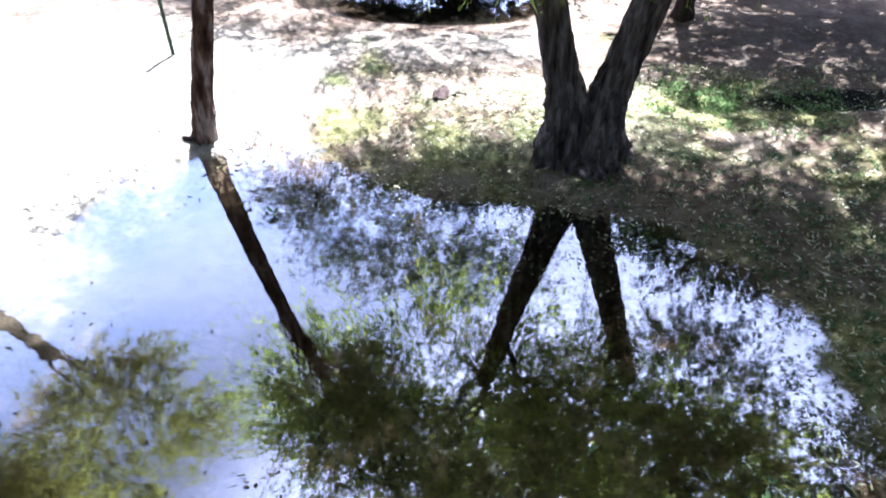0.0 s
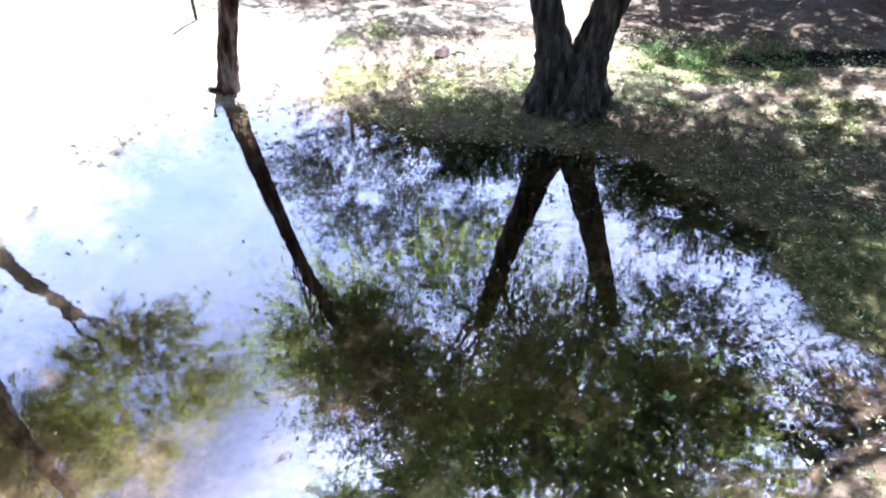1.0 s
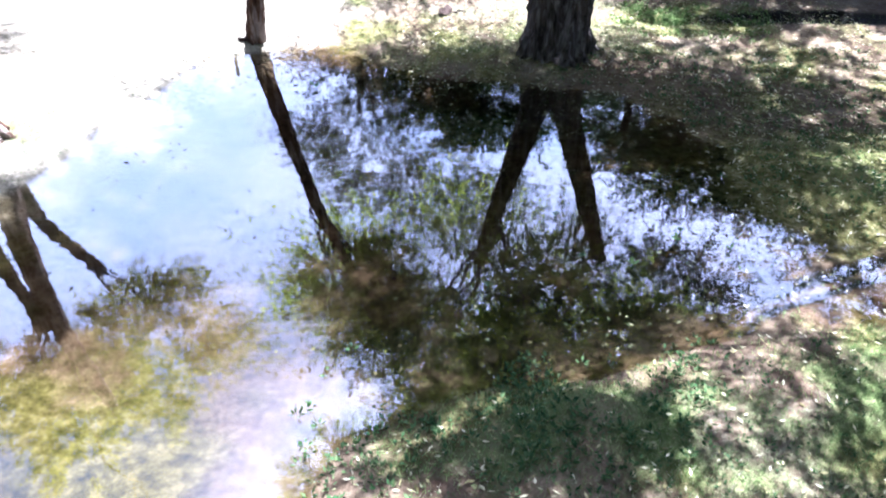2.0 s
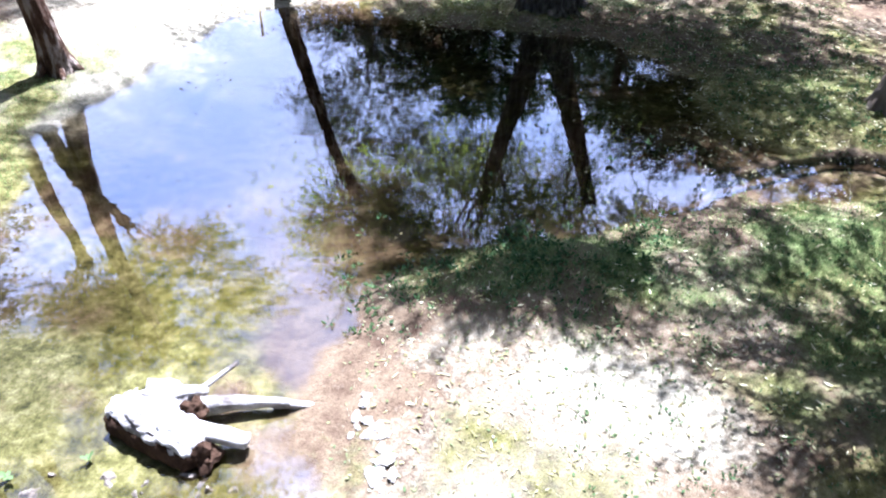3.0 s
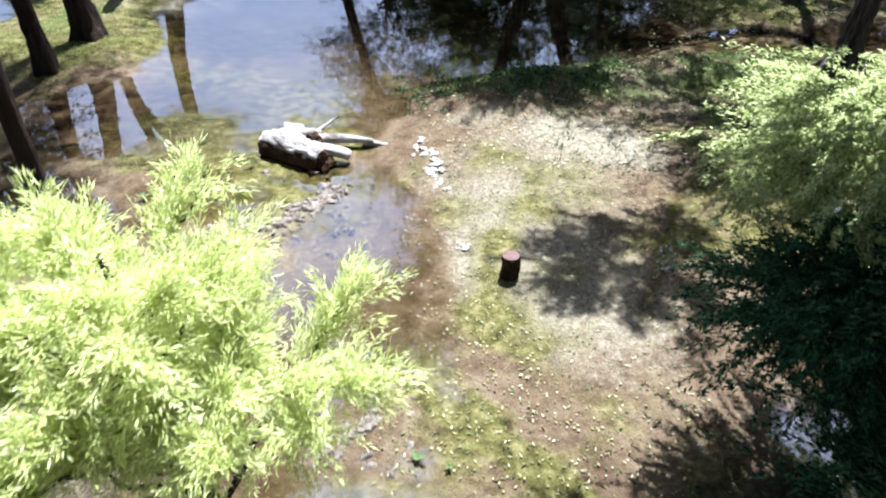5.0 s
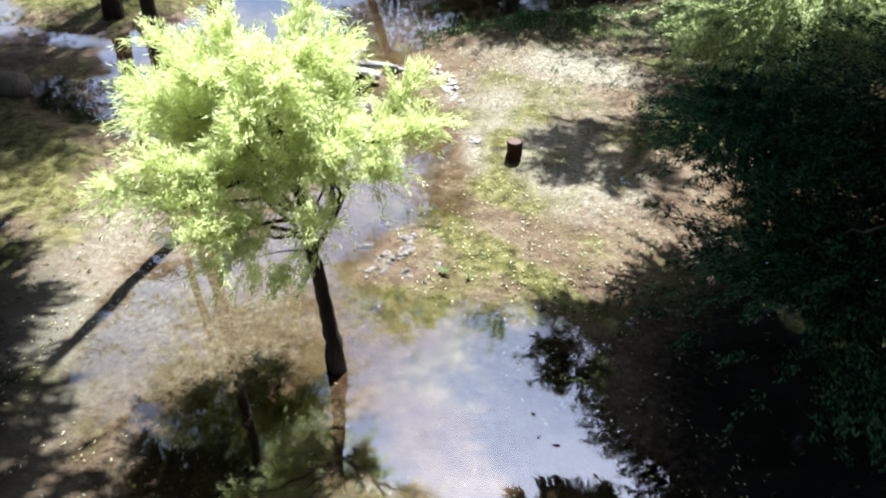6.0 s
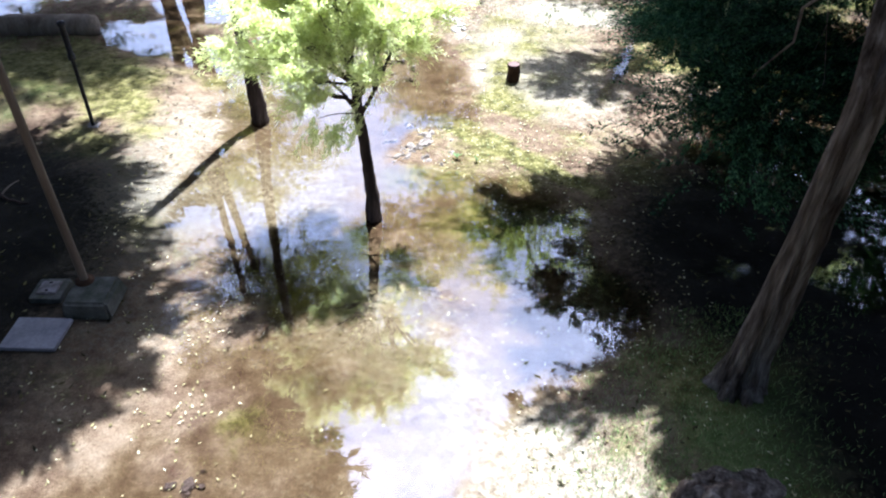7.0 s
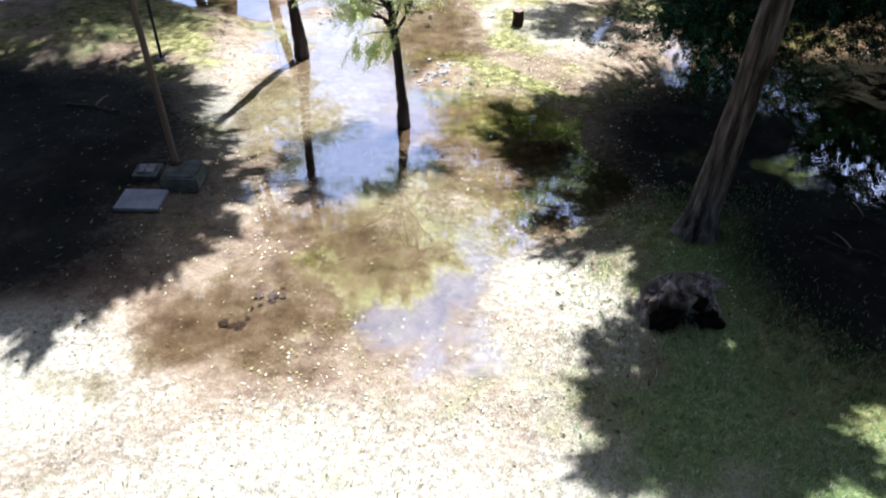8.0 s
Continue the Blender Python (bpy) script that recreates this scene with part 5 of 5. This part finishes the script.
def driftwood():
    """The bleached log with its broken limbs."""
    ob = thing("fallen_log", (-2.45, -1.25, 0.0), "bleached fallen log with broken limbs lying in shallow water", "log")
    body = np.array([(-0.34, 0.05, 0.10), (-0.24, 0.01, 0.12), (0.0, -0.11, 0.13), (0.2, -0.23, 0.12), (0.38, -0.35, 0.10)])
    fine = np.linspace(0, 1, 16)
    at = np.linspace(0, 1, 5)
    dense = np.stack([np.interp(fine, at, body[:, c]) for c in range(3)], axis=1)
    part("log_body", tube_mesh("log_body", dense, np.interp(fine, at, (0.13, 0.17, 0.18, 0.165, 0.135)), M_DEADWOOD, sides=36, rough=0.13, seed=51, ridges=0.28), ob)
    # a dark lower shell paints the log's shaded underside along with its rot
    part("shaded_underside", tube_mesh("shaded_underside", dense + np.array((-0.02, -0.03, -0.055)), np.interp(fine, at, (0.13, 0.165, 0.175, 0.155, 0.125)), M_ROT, sides=24, rough=0.12, seed=55), ob, "dark underside, rot and painted shade")
    part("rot_hollow", rock_mesh("rot_hollow", (0.12, 0.11, 0.14), M_ROT, 52, 0.9, 3), ob, "dark rotten broken end").location = (0.40, -0.36, 0.07)
    part("hump", rock_mesh("hump", (0.20, 0.15, 0.2), M_DEADWOOD, 53, 0.8, 3), ob).location = (0.01, 0.12, 0.11)
    part("knot", rock_mesh("knot", (0.10, 0.09, 0.12), M_ROT, 54, 0.9, 3), ob, "dark knot hole").location = (0.27, 0.01, 0.12)
    for name, a, b, r0, r1, bow in (("limb", (0.20, -0.18, 0.15), (0.73, -0.25, 0.09), 0.085, 0.065, 0.03), ("limb", (0.26, 0.07, 0.12), (0.98, 0.16, 0.06), 0.08, 0.035, 0.03),
                                    ("limb", (0.85, 0.16, 0.055), (1.29, 0.21, -0.05), 0.045, 0.025, 0.0), ("twig", (0.28, 0.22, 0.16), (0.56, 0.35, 0.32), 0.024, 0.018, 0.0), ("limb", (0.06, 0.15, 0.16), (0.32, 0.20, 0.14), 0.07, 0.05, 0.02)):
        part(name, tube_mesh(name, curve_between(a, b, (0, 0, bow), 10), np.linspace(r0, r1, 10), M_DEADWOOD, sides=12, rough=0.14, ridges=0.15, seed=len(name) + int(b[0] * 100)), ob)


driftwood()
pipe = thing("fallen_log", (-7.35, -2.0, 0.14), "thick grey log lying on the shaded bank", "log")
part("log_body", tube_mesh("log_body", curve_between((-0.8, 0, 0.02), (0.72, 0.05, 0.02), (0, 0, 0.0), 12), np.interp(np.arange(12), (0, 1, 10, 11), (0.17, 0.19, 0.18, 0.15)), M_BARK_PALE, sides=24, rough=0.05, seed=61, ridges=0.06), pipe)


# ---- posts, blocks, slabs ----
def box_mesh(name, size, mat, taper=1.0, bevel=0.015, seed=0, wear=0.004):
    g = rng(seed)
    bm = bmesh.new()
    bmesh.ops.create_cube(bm, size=1.0)
    for v in bm.verts:
        k = taper if v.co.z > 0 else 1.0
        v.co = Vector((v.co.x * size[0] * k, v.co.y * size[1] * k, (v.co.z + 0.5) * size[2]))
    bmesh.ops.bevel(bm, geom=bm.edges[:], offset=bevel, segments=2, affect="EDGES")
    for v in bm.verts:
        v.co += Vector(g.normal(0, wear, 3))
    return bm_mesh(name, bm, mat)


def on_land(x, y, up=0.0):
    return (x, y, float(land(x, y)) + up)


base = thing("pole", on_land(-4.22, -8.64, -0.02), "weathered wooden pole set in a mossy concrete block", "pole")
part("concrete_block", box_mesh("concrete_block", (0.46, 0.46, 0.20), M_CONCRETE, 0.88, 0.03, 71, 0.006), base, "mossy concrete block")
shaft = part("shaft", tube_mesh("shaft", np.stack([np.linspace(-0.10, -0.17, 14), np.linspace(0.12, 0.12, 14), np.linspace(0.18, 4.4, 14)], axis=1), np.linspace(0.038, 0.032, 14), M_POLE, sides=12, rough=0.03, seed=72), base)
part("collar", tube_mesh("collar", np.array([(-0.10, 0.12, 0.19), (-0.10, 0.12, 0.215), (-0.10, 0.12, 0.225)]), np.array([0.09, 0.085, 0.05]), M_ROT, sides=14, seed=73), shaft, "rusty collar round the foot")
slab = tagged(new("slab", box_mesh("slab", (0.50, 0.39, 0.04), M_SLAB, 0.99, 0.006, 74, 0.001)), "flat pale grey slab lying on shaded ground", "slab")
slab.matrix_world = pose(*on_land(-4.58, -9.08, 0.0), 0, 0, -2)
plate = thing("valve_cover", on_land(-4.68, -8.52, -0.02), "rusty square valve cover in a concrete frame", "valve cover")
part("frame_block", box_mesh("frame_block", (0.30, 0.30, 0.08), M_CONCRETE, 0.96, 0.01, 75), plate)
cover_lid = part("lid", box_mesh("lid", (0.19, 0.18, 0.02), M_PLATE, 0.95, 0.006, 76, 0.001), plate, "rusty metal lid")
for side in (-1, 1):
    part("lifting_lug", box_mesh("lifting_lug", (0.03, 0.012, 0.012), M_BLACK, 0.9, 0.002, 78, 0.0003), cover_lid).location = (0, 0.055 * side, 0.019)
cover_lid.location = (0, 0, 0.078)

lamp_post = thing("post", (-5.50, -5.22, 0.08), "thin black metal post on a square foot", "post")
part("foot_plate", box_mesh("foot_plate", (0.17, 0.15, 0.03), M_PLATE, 0.95, 0.006, 77, 0.001), lamp_post)
part("shaft", tube_mesh("shaft", np.stack([np.linspace(0.0, 0.0, 8), np.zeros(8), np.linspace(0.02, 1.0, 8)], axis=1), np.full(8, 0.024), M_BLACK, sides=10), lamp_post)
part("sleeve", tube_mesh("sleeve", np.stack([np.zeros(7), np.zeros(7), np.array((0.92, 0.93, 0.99, 1.0, 1.35, 1.36, 1.40))], axis=1), np.array((0.03, 0.045, 0.045, 0.036, 0.036, 0.05, 0.05)), M_BLACK, sides=12), lamp_post)
green_post = thing("post", (-4.15, 10.78, 0.1), "thin dark green post on dry pale grass", "post")
part("shaft", tube_mesh("shaft", np.stack([np.linspace(0, -0.03, 8), np.zeros(8), np.linspace(-0.1, 1.5, 8)], axis=1), np.full(8, 0.03), M_GREENPOST, sides=10), green_post)
part("cap", tube_mesh("cap", np.array([(-0.03, 0, 1.49), (-0.03, 0, 1.52), (-0.03, 0, 1.53)]), np.array([0.04, 0.04, 0.02]), M_GREENPOST, sides=10), green_post)


# ---- small plants, twigs ----
def water_plant(x, y, size, seed, label):
    """A few broad floating leaves round a short stem."""
    g = rng(seed)
    ob = thing("water_plant", (x, y, max(0.0, float(land(x, y)))), label, "water plant", "plants in the shallows")
    part("stem", tube_mesh("stem", np.array([(0, 0, -0.03), (0.004, 0, 0.03), (0.0, 0.004, 0.06)]), np.array((0.006, 0.005, 0.003)), M_WEED, sides=6), ob)
    for k in range(5):
        a = k * 1.25 + g.uniform(-0.5, 0.5)
        tip = np.array((math.cos(a), math.sin(a), g.uniform(0.1, 0.9))) * size * g.uniform(0.5, 1.1)
        s = np.array((-math.sin(a), math.cos(a), 0.0)) * size * 0.28
        root = np.array((0, 0, 0.04))
        v = np.stack([root, root + tip * 0.35 + s * 0.8, root + tip * 0.7 + s * 0.8, root + tip, root + tip * 0.7 - s * 0.8, root + tip * 0.35 - s * 0.8, root + tip * 0.5 - (0, 0, 0.006)])
        f = np.array([(0, 1, 6), (1, 2, 6), (2, 3, 6), (3, 4, 6), (4, 5, 6), (5, 0, 6)])
        part("leaf", mesh_from("leaf", v, f, M_PLANT, True), ob)


M_PLANT = leaf_material("fresh broad leaf", (0.05, 0.09, 0.03), (0.08, 0.12, 0.045), (0.12, 0.16, 0.07), 0.25)
for i, (x, y, s) in enumerate(((-0.79, -5.86, 0.07), (2.37, 3.13, 0.08), (2.45, 3.30, 0.06), (1.83, 2.74, 0.10), (1.34, 2.87, 0.06), (-3.98, -2.34, 0.08), (-3.72, -1.81, 0.09),
                               (-3.45, -1.78, 0.08), (-1.93, 6.81, 0.09), (-0.55, -5.95, 0.05), (1.15, 3.6, 0.05), (0.35, 2.4, 0.05), (2.9, 3.0, 0.05), (-2.9, -1.62, 0.06))):
    water_plant(x, y, s, 400 + i, "small fresh green plant standing in shallow water")


def fallen_branch(a, b, r, label, seed):
    g = rng(seed)
    a, b = np.array(on_land(*a, r * 0.8)), np.array(on_land(*b, r * 0.8))
    mid = (a + b) / 2
    ob = thing("fallen_branch", mid, label, "branch")
    path = curve_between(a - mid, b - mid, (0, 0, 0.02), 10)
    path[1:-1, :2] += g.normal(0, 0.03, (8, 2))
    # sticks use dark bark, painting in the shade most of them lie in
    part("stick", tube_mesh("stick", path, np.linspace(r, r * 0.5, 10), M_BARK_DARK, sides=8, rough=0.1, seed=seed), ob)
    k = path[5]
    part("twig", tube_mesh("twig", curve_between(k, k + np.array((g.uniform(-0.2, 0.2), 0.22, 0.05)), (0, 0, 0.02), 6), np.linspace(r * 0.5, r * 0.2, 6), M_BARK_PALE, sides=6, rough=0.1, seed=seed + 1), ob)


fallen_branch((-6.29, -6.83), (-5.45, -7.17), 0.025, "thin branch on the shaded bank, its stick painted dark as shade", 501)
fallen_branch((2.65, -9.82), (3.19, -10.2), 0.022, "thin branch under the leaning tree, its stick painted dark as shade", 502)
fallen_branch((3.0, -9.4), (3.6, -9.5), 0.018, "thin branch under the leaning tree, its stick painted dark as shade", 503)
fallen_branch((-3.36, 8.40), (-3.12, 8.34), 0.035, "dark stub of wood at the foot of the slender tree", 504)
fallen_branch((0.10, 9.55), (0.30, 9.62), 0.014, "small twigs beside a dark clod on pale ground", 505)
